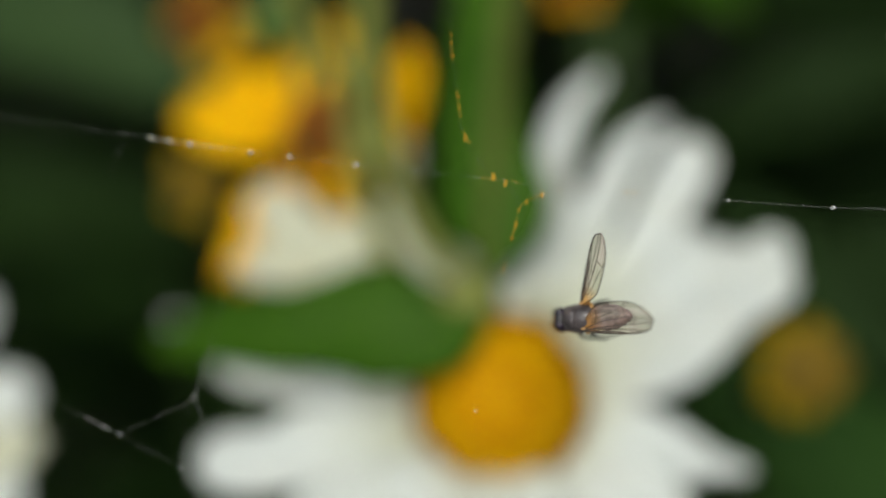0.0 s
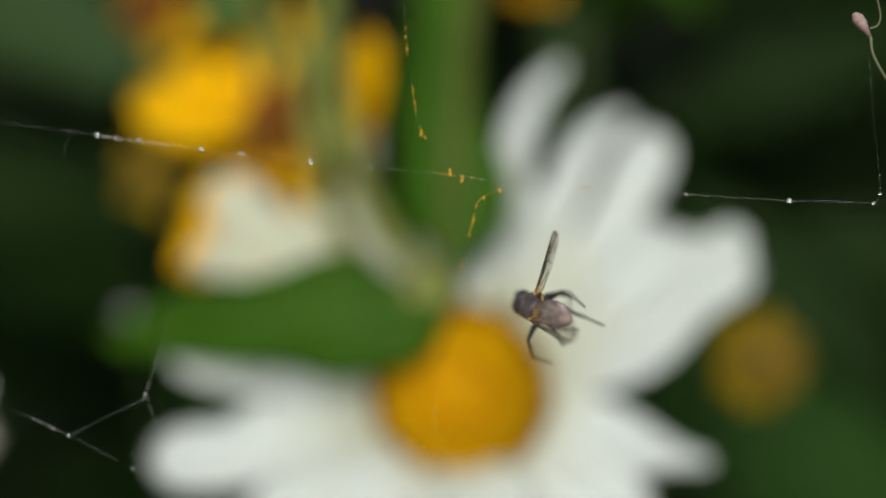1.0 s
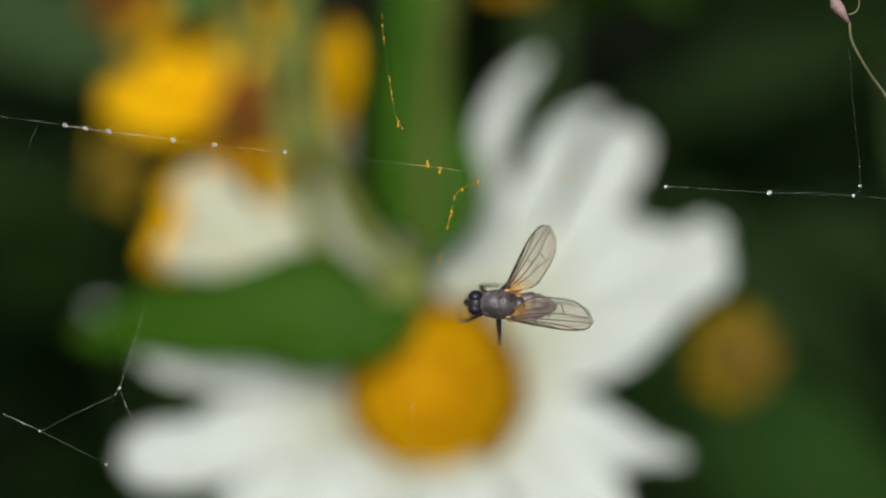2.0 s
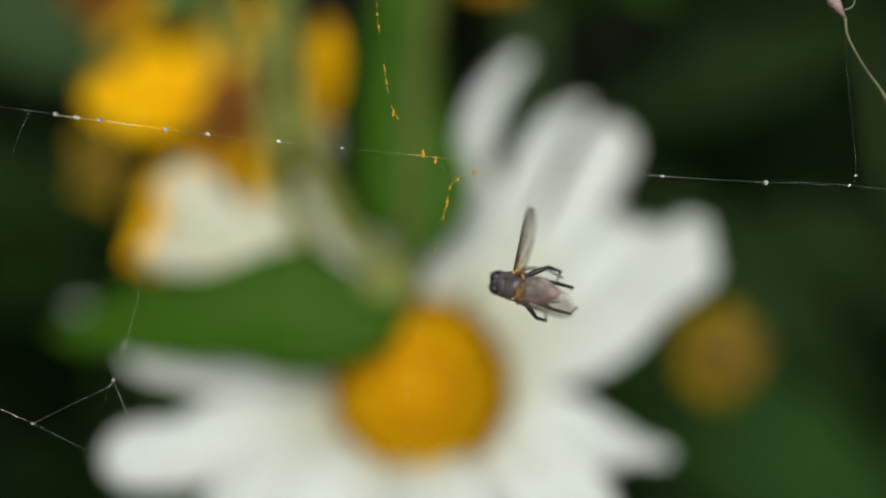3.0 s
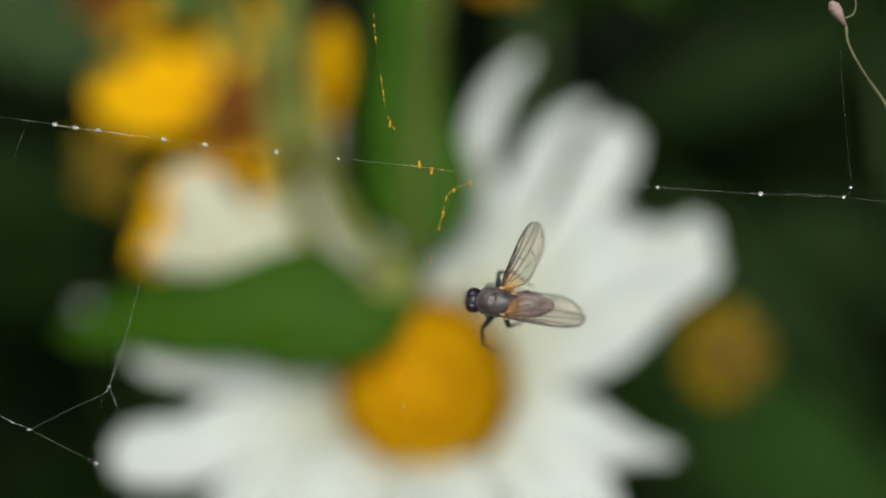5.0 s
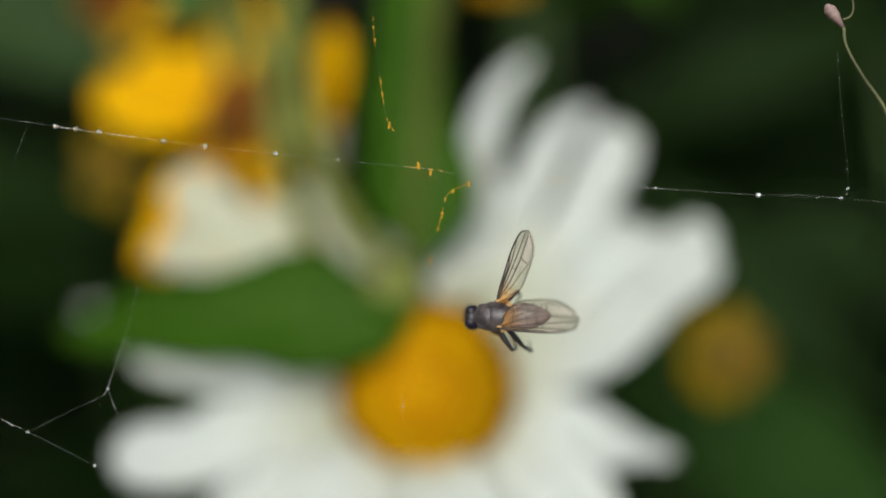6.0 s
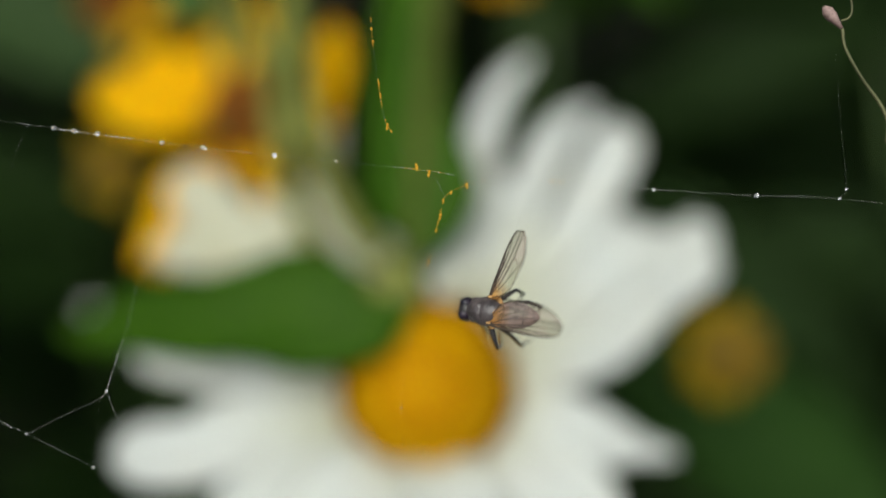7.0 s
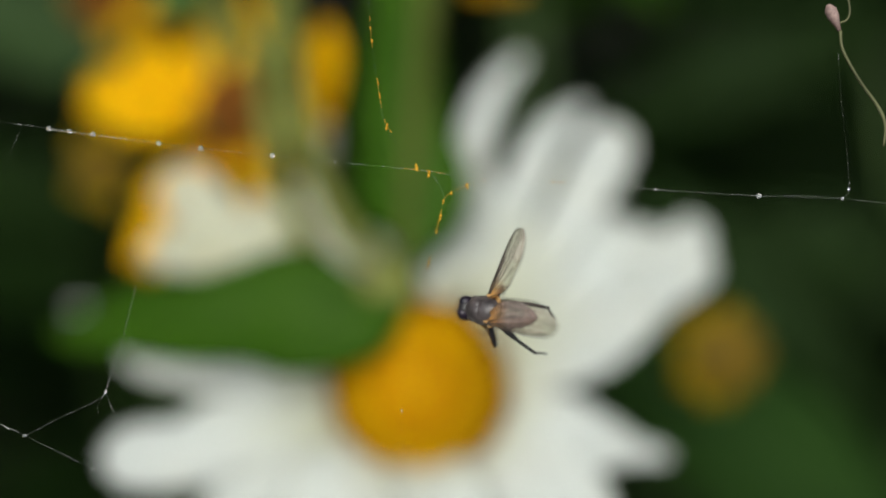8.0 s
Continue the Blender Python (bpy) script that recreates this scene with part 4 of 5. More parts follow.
        tagged(part("pollen_dust", bm, POLLEN, ob), kind="stuff")

    dust([(-2.50, 5.15, -60.95), (-0.87, 5.00, -60.95), (0.22, 4.82, -60.95)])
    dust([(2.68, 4.42, -60.95), (1.52, 4.06, -60.95), (0.51, 3.63, -60.95), (0.04, 3.12, -60.95), (-0.22, 2.03, -60.95), (-0.47, 1.12, -60.95)])
    dust([(-4.71, 14.90, -60.95), (-4.64, 13.81, -60.95), (-4.53, 12.91, -60.95)])
    dust([(-4.24, 10.91, -60.95), (-4.10, 10.01, -60.95), (-3.95, 9.10, -60.95)])
    dust([(-3.77, 8.30, -60.95), (-3.59, 7.83, -60.95), (-3.34, 7.50, -60.95)])
    dust([(6.86, 4.30, -60.95), (7.40, 4.28, -60.95), (7.90, 4.27, -60.95)])
    dust([(-0.80, -0.40, -60.95), (-0.94, -0.87, -60.95), (-1.02, -1.25, -60.95)])
    drops([(-25.25, 7.72, -60.90), (-23.94, 7.53, -60.90), (-22.42, 7.35, -60.90), (-18.22, 6.77, -60.90), (-15.54, 6.45, -60.90), (-10.94, 5.98, -60.90), (20.25, 3.40, -60.90)], 0.165)
    drops([(-6.92, 5.58, -60.90), (13.62, 3.80, -60.90), (25.61, 3.22, -60.90), (26.04, 3.84, -60.90)], 0.10)
    drops([(-2.68, -10.36, -60.90)], 0.05)
    drops([(-21.59, -9.13, -60.90), (-22.42, -14.09, -60.90), (-26.77, -11.95, -60.90)], 0.10, lower)
    grains([(-1.70, 5.18, -60.90), (-0.91, 4.78, -60.90), (1.52, 4.06, -60.90), (-0.18, 1.99, -60.90), (-3.59, 7.82, -60.90)], 0.115)
    grains([(-4.67, 14.24, -60.90), (-4.56, 13.33, -60.90), (-4.17, 10.61, -60.90), (-4.06, 9.82, -60.90), (-0.43, 1.09, -60.90), (0.51, 3.59, -60.90), (0.04, 3.04, -60.90), (-0.94, -0.87, -60.90)], 0.075)
    return ob, lower


WEB, LOWER_WEB = spider_web()

SEED_AT = (25.07, 15.20, -61.00)


def caught_seed():
    ob = thing("plant_seed", SEED_AT, "pinkish dry seed with a long curved fibre caught in the web", "seed")
    husk = part("husk", tube([(0, 0, 0), (0, 0.5, 0), (0, 1.0, 0), (0, 1.45, 0), (0, 1.85, 0)], [0.10, 0.22, 0.38, 0.36, 0.12], 16, 10, 0.15), HUSK, ob)
    husk.location = Vector(rel((25.43, 13.90, -61.00), SEED_AT)) * MM
    part("fibre", tube([rel(p, SEED_AT) for p in ((25.47, 13.90, -61.00), (25.65, 12.66, -61.00), (26.70, 10.74, -61.00), (27.90, 9.03, -61.00), (28.37, 7.84, -61.00), (28.26, 6.49, -61.00))], [0.10, 0.09, 0.11, 0.07], 26, 8, 0.1), FIBRE, ob)
    part("fibre", tube([rel(p, SEED_AT) for p in ((25.40, 14.40, -61.00), (25.90, 14.62, -61.00), (26.09, 15.27, -61.00), (25.83, 16.73, -61.00), (25.61, 18.90, -61.00))], [0.07, 0.06], 20, 8), FIBRE, ob)
    return ob, husk


SEED, SEED_HUSK = caught_seed()


# ---- fly ----
def wing_edge(u):
    """Half outlines of a fly's wing: leading and trailing reach at u along it, as shares of its length."""
    lead = (0.05 + 0.11 * u) * min(1, (u + 0.02) / 0.2) ** 0.6
    trail = (0.31 - 0.07 * u) * min(1, (u + 0.01) / 0.34) ** 0.7
    if u > 0.52:
        end = math.sqrt(max(0.0, 1 - ((u - 0.52) / 0.48) ** 2.8))
        lead, trail = lead * end, trail * end
    return max(lead, 0.006), max(trail, 0.006)


def fly_wing(parent, root, tip, lead_dir, flip):
    root, tip = Vector(root), Vector(tip)
    a = tip - root
    length = a.length
    a.normalize()
    c = Vector(lead_dir)
    c = (c - c.dot(a) * a).normalized()
    nrm = c.cross(a) * flip

    hinge = root.copy()
    root = Vector((0, 0, 0))

    def at(u, v):
        """u along the wing, v from trailing (-1) to leading (1) edge."""
        lead, trail = wing_edge(u)
        w = v * lead if v > 0 else v * trail
        return root + a * u * length + c * w * length + nrm * (0.10 * math.sin(3 * u) * v + 0.085 * math.sin(9 * v + 2.5 * u) * (0.35 + 0.65 * u) * min(1, 6 * u))

    bm = bmesh.new()
    uv = bm.loops.layers.uv.new("UVMap")
    where, grid = {}, []
    for i in range(25):
        row = []
        for j in range(17):
            vert = bm.verts.new(at(i / 24, j / 8 - 1))
            where[vert] = (i / 24, j / 16)
            row.append(vert)
        grid.append(row)
    for p, q in zip(grid, grid[1:]):
        for j in range(16):
            f = bm.faces.new((p[j], p[j + 1], q[j + 1], q[j]))
            for loop in f.loops:
                loop[uv].uv = where[loop.vert]
    wing = part("wing", bm, WING, parent, "clear smoky wing with dark veins and an amber root")

    def vein(pairs, r):
        part("vein", tube([at(u, v) + nrm * 0.012 for u, v in pairs], r, 18, 5), VEIN, wing)

    vein([(0.0, 0.6), (0.15, 0.95), (0.4, 1.0), (0.7, 1.0), (0.92, 1.0), (0.99, 0.2)], [0.075, 0.068, 0.052, 0.036])
    vein([(0.02, 0.3), (0.2, 0.65), (0.45, 0.8), (0.62, 0.98)], [0.045, 0.030])
    vein([(0.02, 0.2), (0.25, 0.35), (0.55, 0.55), (0.86, 0.98)], [0.045, 0.028])
    vein([(0.1, 0.25), (0.35, 0.1), (0.65, 0.1), (0.97, 0.3)], [0.038, 0.026])
    vein([(0.05, 0.0), (0.3, -0.22), (0.6, -0.3), (0.8, -0.25), (0.95, -0.3)], [0.038, 0.026])
    vein([(0.05, -0.1), (0.25, -0.42), (0.5, -0.6), (0.7, -0.95)], [0.027, 0.016])
    vein([(0.48, 0.08), (0.5, -0.27)], [0.030, 0.030])
    vein([(0.66, -0.3), (0.62, -0.7)], [0.030, 0.030])
    vein([(0.0, -0.5), (0.25, -1.0), (0.5, -1.0), (0.8, -1.0), (0.99, -0.2)], [0.036, 0.030])
    wing.location = hinge * MM
    part("wing_hinge", ball(tuple(hinge + a * 0.1), (0.20, 0.10, 0.09), None, 10, 8, 0.3), FLY_AMBER, parent)
    return wing


FEMUR = 1.85


def femur_mesh(r):
    """Thigh of a leg, from the hip at the origin along +x."""
    return tube([(0, 0, 0), (0.4, 0, 0.02), (0.95, 0, 0.05), (1.5, 0, 0.02), (FEMUR, 0, 0)], [r * 0.85, r * 1.25, r * 1.4, r * 1.1, r * 0.8], 14, 9, 0.08)


def shin_mesh(r):
    """Shin and the jointed foot beyond it, bent at the ankle; the knee at the origin, the toe on +x."""
    knee, ankle, toe = Vector((0, 0, 0)), Vector((1.32, 0, 0.59)), Vector((2.87, 0, 0))
    pts, radii = [knee, knee.lerp(ankle, 0.33), knee.lerp(ankle, 0.66), ankle], [r * 0.8, r * 0.85, r * 0.75, r * 0.75]
    for k in range(1, 11):
        pts.append(ankle.lerp(toe, k / 10) + Vector((0, 0, -0.05 * math.sin(math.pi * k / 10))))
        radii.append(r * (0.62 if k % 2 else 0.42) * (1 - 0.025 * k))
    return tube(pts, radii, 34, 8, 0.05)


def build_fly():
    ob = thing("fly", (0, 0, -61), "small grey fly with clear veined wings hanging from a thread", "insect")
    rng = random.Random(3)
    # thorax with scutellum and bristles
    bm = ball((0.52, 0, 0.0), (1.46, 0.97, 0.97), None, 30, 20, 0.03)
    for v in bm.verts:
        if v.co.z > 0.4:
            v.co.z -= 0.09 * math.exp(-((v.co.x - 0.5) / 0.10) ** 2)
    add_ball(bm, (-0.72, 0, 0.36), (0.42, 0.58, 0.34), None, 14, 8)
    for y in (-1, 1):
        add_ball(bm, (1.25, 0.56 * y, 0.25), (0.38, 0.3, 0.32), None, 12, 8)
        add_ball(bm, (0.3, 0.62 * y, -0.45), (0.6, 0.32, 0.5), None, 12, 8)
    thorax = part("thorax", bm, FLY_GREY, ob, "grey dusted thorax with dark bristles")
    br = bmesh.new()
    for k in range(90):
        x, a = rng.uniform(-0.75, 1.6), rng.uniform(-1.35, 1.35)
        rr = math.sqrt(max(0.05, 1 - ((x - 0.55) / 1.28) ** 2))
        p = Vector((x, 0.9 * rr * math.sin(a), 0.92 * rr * math.cos(a)))
        d = Vector((-0.85, 0.6 * math.sin(a), 0.7 * math.cos(a))).normalized()
        add_tube(br, [p, p + d * rng.uniform(0.18, 0.45)], [0.015, 0.005], 1, 4)
    tagged(part("bristles", br, FLY_LEG, thorax), kind="stuff")
    for k, y in enumerate((-0.4, 0.0, 0.4)):
        pts = [(1.5, y * 0.8, 0.60), (1.0, y, 0.86 - abs(y) * 0.17), (0.75, y, 0.905 - abs(y) * 0.17)]
        part("thorax_stripe", tube(pts, [0.02, 0.03, 0.02], 8, 6), FLY_LEG, thorax)
    # head, eyes, antennae, mouth
    head = part("head", ball((2.06, 0, -0.12), (0.55, 0.80, 0.70), None, 20, 14, 0.03), FLY_LEG, ob)
    for y in (-1, 1):
        part("eye", ball((2.10, 0.38 * y, -0.06), (0.50, 0.455, 0.655), None, 20, 14), FLY_EYE, head, "large dark reddish compound eye")
        an = tube([(2.54, 0.12 * y, 0.05), (2.68, 0.16 * y, -0.05), (2.72, 0.17 * y, -0.25)], [0.06, 0.08, 0.045], 6, 6)
        add_tube(an, [(2.7, 0.17 * y, -0.1), (2.9, 0.26 * y, 0.08)], [0.014, 0.006], 2, 4)
        part("antenna", an, FLY_LEG, head)
    part("mouthparts", tube([(2.35, 0, -0.5), (2.62, 0, -0.72), (2.80, 0, -0.86)], [0.17, 0.13, 0.17], 6, 8), FLY_LEG, head)
    face = bmesh.new()
    for k in range(26):
        a, b = rng.uniform(-1.2, 1.2), rng.uniform(-0.9, 1.1)
        d = Vector((math.cos(a) * math.cos(b), math.sin(a) * math.cos(b), math.sin(b)))
        p = Vector((2.06 + 0.53 * d.x, 0.78 * d.y, -0.12 + 0.68 * d.z))
        add_tube(face, [p, p + (d + Vector((0.5, 0, 0.15))).normalized() * rng.uniform(0.2, 0.42)], [0.022, 0.007], 1, 4)
    tagged(part("bristles", face, FLY_LEG, head), kind="stuff")
    # abdomen, with ring segments
    ab = bmesh.new()
    n = 30
    rings = []

    def girth(s):
        return 0.86 * math.sin(math.pi * (0.2 + 0.77 * s)) ** 0.75 * (1 - 0.06 * abs(math.cos(s * 4 * math.pi)) ** 6)

    for i in range(n + 1):
        s = i / n
        x = -0.4 - 2.75 * s
        r = girth(s)
        rings.append([ab.verts.new((x, r * 1.04 * math.cos(q), -0.12 - 0.28 * s + 0.88 * r * math.sin(q))) for q in (2 * math.pi * j / 22 for j in range(22))])
    for p, q in zip(rings, rings[1:]):
        for j in range(22):
            ab.faces.new((p[j], p[(j + 1) % 22], q[(j + 1) % 22], q[j]))
    ab.faces.new(rings[0][::-1])
    ab.faces.new(rings[-1])
    abdomen = part("abdomen", ab, FLY_PALE, ob, "grey-brown segmented abdomen")
    hb = bmesh.new()
    for k in range(60):
        s, q = rng.uniform(0.25, 1.0), rng.uniform(0, 2 * math.pi)
        r = girth(s)
        p = Vector((-0.4 - 2.75 * s, r * 1.04 * math.cos(q), -0.12 - 0.28 * s + 0.88 * r * math.sin(q)))
        d = Vector((-0.9, 0.5 * math.cos(q), 0.5 * math.sin(q))).normalized()
        add_tube(hb, [p, p + d * 0.26], [0.011, 0.004], 1, 4)
    tagged(part("bristles", hb, FLY_LEG, abdomen), kind="stuff")
    # wings: one spread and held by the thread, the other folded back
    wings = {}
    wings[-1] = fly_wing(ob, (0.16, -0.84, 0.48), (-2.29, -5.17, 1.71), (1, -0.2, -0.3), 1)
    wings[1] = fly_wing(ob, (0.06, 0.76, 0.5), (-5.44, 0.50, 0.70), (0, 0.95, -0.3), -1)
    for y in (-1, 1):
        part("calypter", ball((-0.40, 0.78 * y, 0.24), (0.50, 0.30, 0.10), Euler((0.5 * y, 0.2, 0.5 * y)).to_matrix(), 14, 8, 0.25), FLY_AMBER, ob, "pale amber lobe at the wing root")
    # legs
    legs = {}
    for side in (-1, 1):
        for pair, hip, r in (("front", (1.3, 0.45, -0.7), 0.125), ("middle", (0.6, 0.5, -0.75), 0.14), ("hind", (0.0, 0.5, -0.75), 0.145)):
            leg = part("leg", femur_mesh(r), FLY_LEG, ob, "thin black bent leg")
            leg.location = Vector((hip[0], hip[1] * side, hip[2])) * MM
            shin = part("shin", shin_mesh(r), FLY_LEG, leg)
            shin.location = Vector((FEMUR, 0, 0)) * MM
            legs[(pair, side)] = leg, shin
    return ob, legs, wings


FLY, LEGS, WINGS = build_fly()


def hang_thread():
    """The single strand from which the fly hangs, rising to the main thread and beyond."""
    ob = thing("silk_thread", WEB_AT, "single fine silk thread that holds the fly", "silk thread")
    pts = [rel(p, WEB_AT) for p in ((4.72, 1.20, -61.00), (5.30, 2.94, -61.00), (5.48, 4.32, -61.00), (5.51, 7.29, -61.00), (5.84, 10.20, -61.00))]
    part("strand", tube(pts, [0.006], 40, 6), SILK, ob)
    return ob


HANG = hang_thread()

# ---- what moves ----
# seconds, stage mm, stage degrees
FLY_ROWS = [
    (0, 4.43, -3.62, -61.00, 11.5, 38.7, -173.2),
    (0.1, 4.06, -3.50, -61.00, 8.2, 44.4, -179.6),
    (0.2, 4.04, -3.57, -61.00, 6.7, 53.9, 171.8),
    (0.3, 4.06, -3.75, -61.00, 5.6, 53.4, 172.5),
    (0.4, 3.53, -3.54, -61.00, 10.9, 41.3, 178.7),
    (0.5, 3.54, -3.81, -61.00, 3.5, 42.0, 175.8),
    (0.6, 3.59, -3.46, -61.00, 6.0, 25.6, -174.0),
    (0.7, 3.20, -4.10, -61.00, 9.4, -28.3, -170.4),
    (0.8, 3.71, -3.15, -61.00, 3.2, 24.4, -174.2),
    (0.9, 3.44, -3.37, -61.00, -0.7, 39.8, 172.3),
    (1, 3.83, -3.49, -61.00, -5.5, 59.1, 161.1),
    (1.1, 3.53, -3.26, -61.00, -3.5, 57.3, 161.9),
    (1.2, 3.29, -3.84, -61.00, 18.3, 24.0, -175.8),
    (1.3, 3.31, -3.79, -61.00, 9.4, 22.2, -177.9),
    (1.4, 3.28, -3.77, -61.00, 1.1, 39.4, 173.2),
    (1.5, 3.44, -3.61, -61.00, 3.4, 51.3, 170.3),
    (1.6, 3.35, -3.63, -61.00, 1.0, 45.6, 170.9),
    (1.7, 3.00, -3.76, -61.00, 7.0, 28.7, 179.4),
    (1.95, 3.33, -3.59, -61.00, -0.0, -0.5, 177.1),
    (2.2, 3.64, -3.42, -61.00, 2.9, 13.6, 177.5),
    (2.5, 4.00, -3.27, -61.00, 2.9, -8.9, 179.3),
    (2.8, 4.38, -3.11, -61.00, 17.9, -26.0, -174.0),
    (2.9, 4.13, -3.32, -61.00, 13.3, -27.9, -173.7),
    (2.95, 4.60, -2.90, -61.00, 7.7, 12.3, -177.7),
    (3, 5.07, -2.49, -61.00, -5.2, 51.5, 170.3),
    (3.1, 4.83, -2.71, -61.00, 2.4, 33.0, -179.1),
    (3.2, 4.67, -2.58, -61.00, -10.9, -17.0, -161.1),
    (3.3, 4.57, -2.03, -61.00, 8.7, 23.0, -175.4),
    (3.4, 4.46, -1.78, -61.00, -36.0, -27.3, -140.9),
    (3.5, 4.70, -2.50, -61.00, -18.4, -25.1, -151.6),
    (3.55, 4.90, -1.39, -61.00, -8.7, 13.2, -175.5),
    (3.6, 5.09, -0.52, -61.00, -17.9, 52.0, 156.4),
    (3.7, 5.16, -2.38, -61.00, -2.7, 44.7, 174.9),
    (3.75, 4.54, -1.88, -61.00, -22.4, -11.8, -153.8),
    (3.8, 3.92, -1.39, -61.00, -82.6, -36.9, -88.6),
    (3.85, 4.86, -1.61, -61.00, -98.5, -25.6, -54.1),
    (3.9, 5.80, -1.83, -61.00, -104.5, -8.9, -26.0),
    (3.95, 4.32, -2.79, -61.00, -80.2, -40.1, -79.0),
    (4, 2.95, -4.03, -61.00, -32.8, -34.0, -151.1),
    (4.05, 2.99, -3.43, -61.00, -7.4, -3.9, -175.4),
    (4.1, 3.13, -3.12, -61.00, 6.7, 31.9, 172.6),
    (4.2, 3.92, -3.78, -61.00, -18.3, 73.7, 136.2),
    (4.3, 2.96, -3.76, -61.00, 10.2, 52.0, 169.8),
    (4.35, 3.37, -3.55, -61.00, 13.6, 14.5, 177.2),
    (4.4, 3.76, -3.33, -61.00, 12.3, -23.0, -177.3),
    (4.5, 2.84, -3.78, -61.00, 14.0, 25.2, 177.0),
    (4.6, 4.60, -2.88, -61.00, -6.7, 55.8, 163.6),
    (4.7, 3.90, -3.35, -61.00, -0.4, 57.4, 163.4),
    (4.95, 3.84, -3.52, -61.00, 4.2, 27.2, 175.6),
    (5.2, 3.77, -3.67, -61.00, 0.3, 7.5, 174.5),
    (5.5, 3.69, -3.85, -61.00, 4.6, 5.4, 179.1),
    (5.8, 3.61, -4.03, -61.00, 11.7, -20.7, -175.9),
    (5.9, 3.06, -3.00, -61.00, 3.8, 24.9, 175.1),
    (6, 3.59, -4.32, -61.00, 15.2, 24.6, -176.3),
    (6.1, 3.03, -3.42, -61.00, 6.9, 20.2, 178.5),
    (6.2, 3.59, -4.29, -61.00, 2.1, -18.6, -171.1),
    (6.3, 2.89, -4.08, -61.00, -6.1, -17.4, -170.6),
    (6.4, 3.54, -3.75, -61.00, 18.0, 20.8, -174.9),
    (6.5, 2.79, -4.29, -61.00, 17.8, 16.3, -179.3),
    (6.6, 3.66, -3.54, -61.00, -4.4, 6.4, -175.6),
    (6.7, 3.06, -3.89, -61.00, 2.8, -16.2, -174.8),
    (6.8, 3.32, -4.01, -61.00, 17.1, 22.0, -177.7),
    (6.9, 3.23, -3.69, -61.00, 9.9, 28.8, 177.7),
    (7, 3.01, -4.13, -61.00, 8.6, 34.2, 175.7),
    (7.1, 3.19, -3.68, -61.00, 2.2, 35.4, 171.9),
    (7.2, 3.08, -4.08, -61.00, 8.7, 30.9, 177.1),
    (7.3, 3.14, -4.00, -61.00, 8.7, 31.4, 176.2),
    (7.4, 3.20, -3.75, -61.00, 4.8, 31.1, 175.1),
    (7.5, 3.19, -4.03, -61.00, 7.7, 31.8, 175.1),
    (7.6, 3.38, -3.60, -61.00, 3.1, 33.0, 173.2),
    (7.7, 3.43, -3.86, -61.00, 9.6, 31.7, 176.0),
    (7.8, 3.49, -3.82, -61.00, 6.5, 29.7, 176.6),
    (7.9, 3.68, -3.85, -61.00, 8.2, 29.2, 178.4),
    (8, 3.35, -4.00, -61.00, 11.3, 38.5, 175.2),
]
# seconds, mm right, mm up, degrees of lean of the web about its middle
WEB_ROWS = [
    (0, -0.05, 0.49, -0.88),
    (0.5, -0.23, 0.25, -0.69),
    (1, -0.27, 0.21, -0.19),
    (1.5, -0.33, 0.05, -0.15),
    (2.2, 0.14, 0.45, -0.10),
    (3, 0.61, 0.84, -0.04),
    (3.3, 0.70, 1.47, 0.38),
    (3.5, 0.76, 1.89, 0.67),
    (3.7, 0.57, 1.12, 0.20),
    (4, 0.34, 0.18, -0.37),
    (4.5, 0.15, 0.10, -0.23),
    (5.2, 0.03, 0.16, -0.21),
    (6, -0.10, 0.21, -0.18),
    (6.5, -0.27, 0.08, -0.18),
    (7, -0.25, 0.05, -0.10),
    (7.5, -0.07, 0.07, 0.02),
    (8, 0.23, 0.01, 0.03),
]


# seconds, mm right, mm up of the lower threads on the web
LOWER_ROWS = [
    (0, -0.27, -0.70),
    (0.5, -0.34, -0.60),
    (1, -0.31, -0.35),
    (1.5, -0.16, -0.21),
    (2.2, -0.06, -0.18),
    (3, 0.04, -0.15),
    (3.5, 0.08, -0.31),
    (4, 0.04, 0.07),
    (4.5, -0.02, 0.04),
    (5.2, -0.12, -0.07),
    (6, -0.22, -0.17),
    (6.5, -0.27, -0.25),
    (7, -0.22, -0.18),
    (7.5, -0.15, -0.09),
    (8, -0.04, 0.01),
]


# seconds, mm right, mm up of the caught seed
SEED_ROWS = [
    (0, -0.69, -0.37),
    (0.5, -0.34, -0.15),
    (0.8, -0.40, 0.14),
    (1, -0.22, 0.26),
    (1.5, -0.37, 0.19),
    (1.7, -0.31, 0.38),
    (2.8, 0.50, 1.04),
    (3, 0.55, 0.91),
    (3.3, 0.52, 1.76),
    (3.5, 0.78, 2.39),
    (3.7, 0.78, 1.38),
    (4, 0.77, 0.43),
    (4.5, 0.42, 0.33),
    (5.8, 0.32, 0.57),
    (6.5, 0.12, 0.22),
    (7, 0.13, 0.34),
    (7.5, 0.15, 0.36),
    (8, 0.29, 0.14),
]


# seconds, degrees by which the seed's husk leans to the left about its neck
HUSK_ROWS = [(0, 32), (1, 34), (1.5, 36), (3, 34), (3.5, 30), (4, 42), (4.5, 28), (5.8, 40), (6.5, 27), (7, 40), (7.5, 40), (8, 24)]
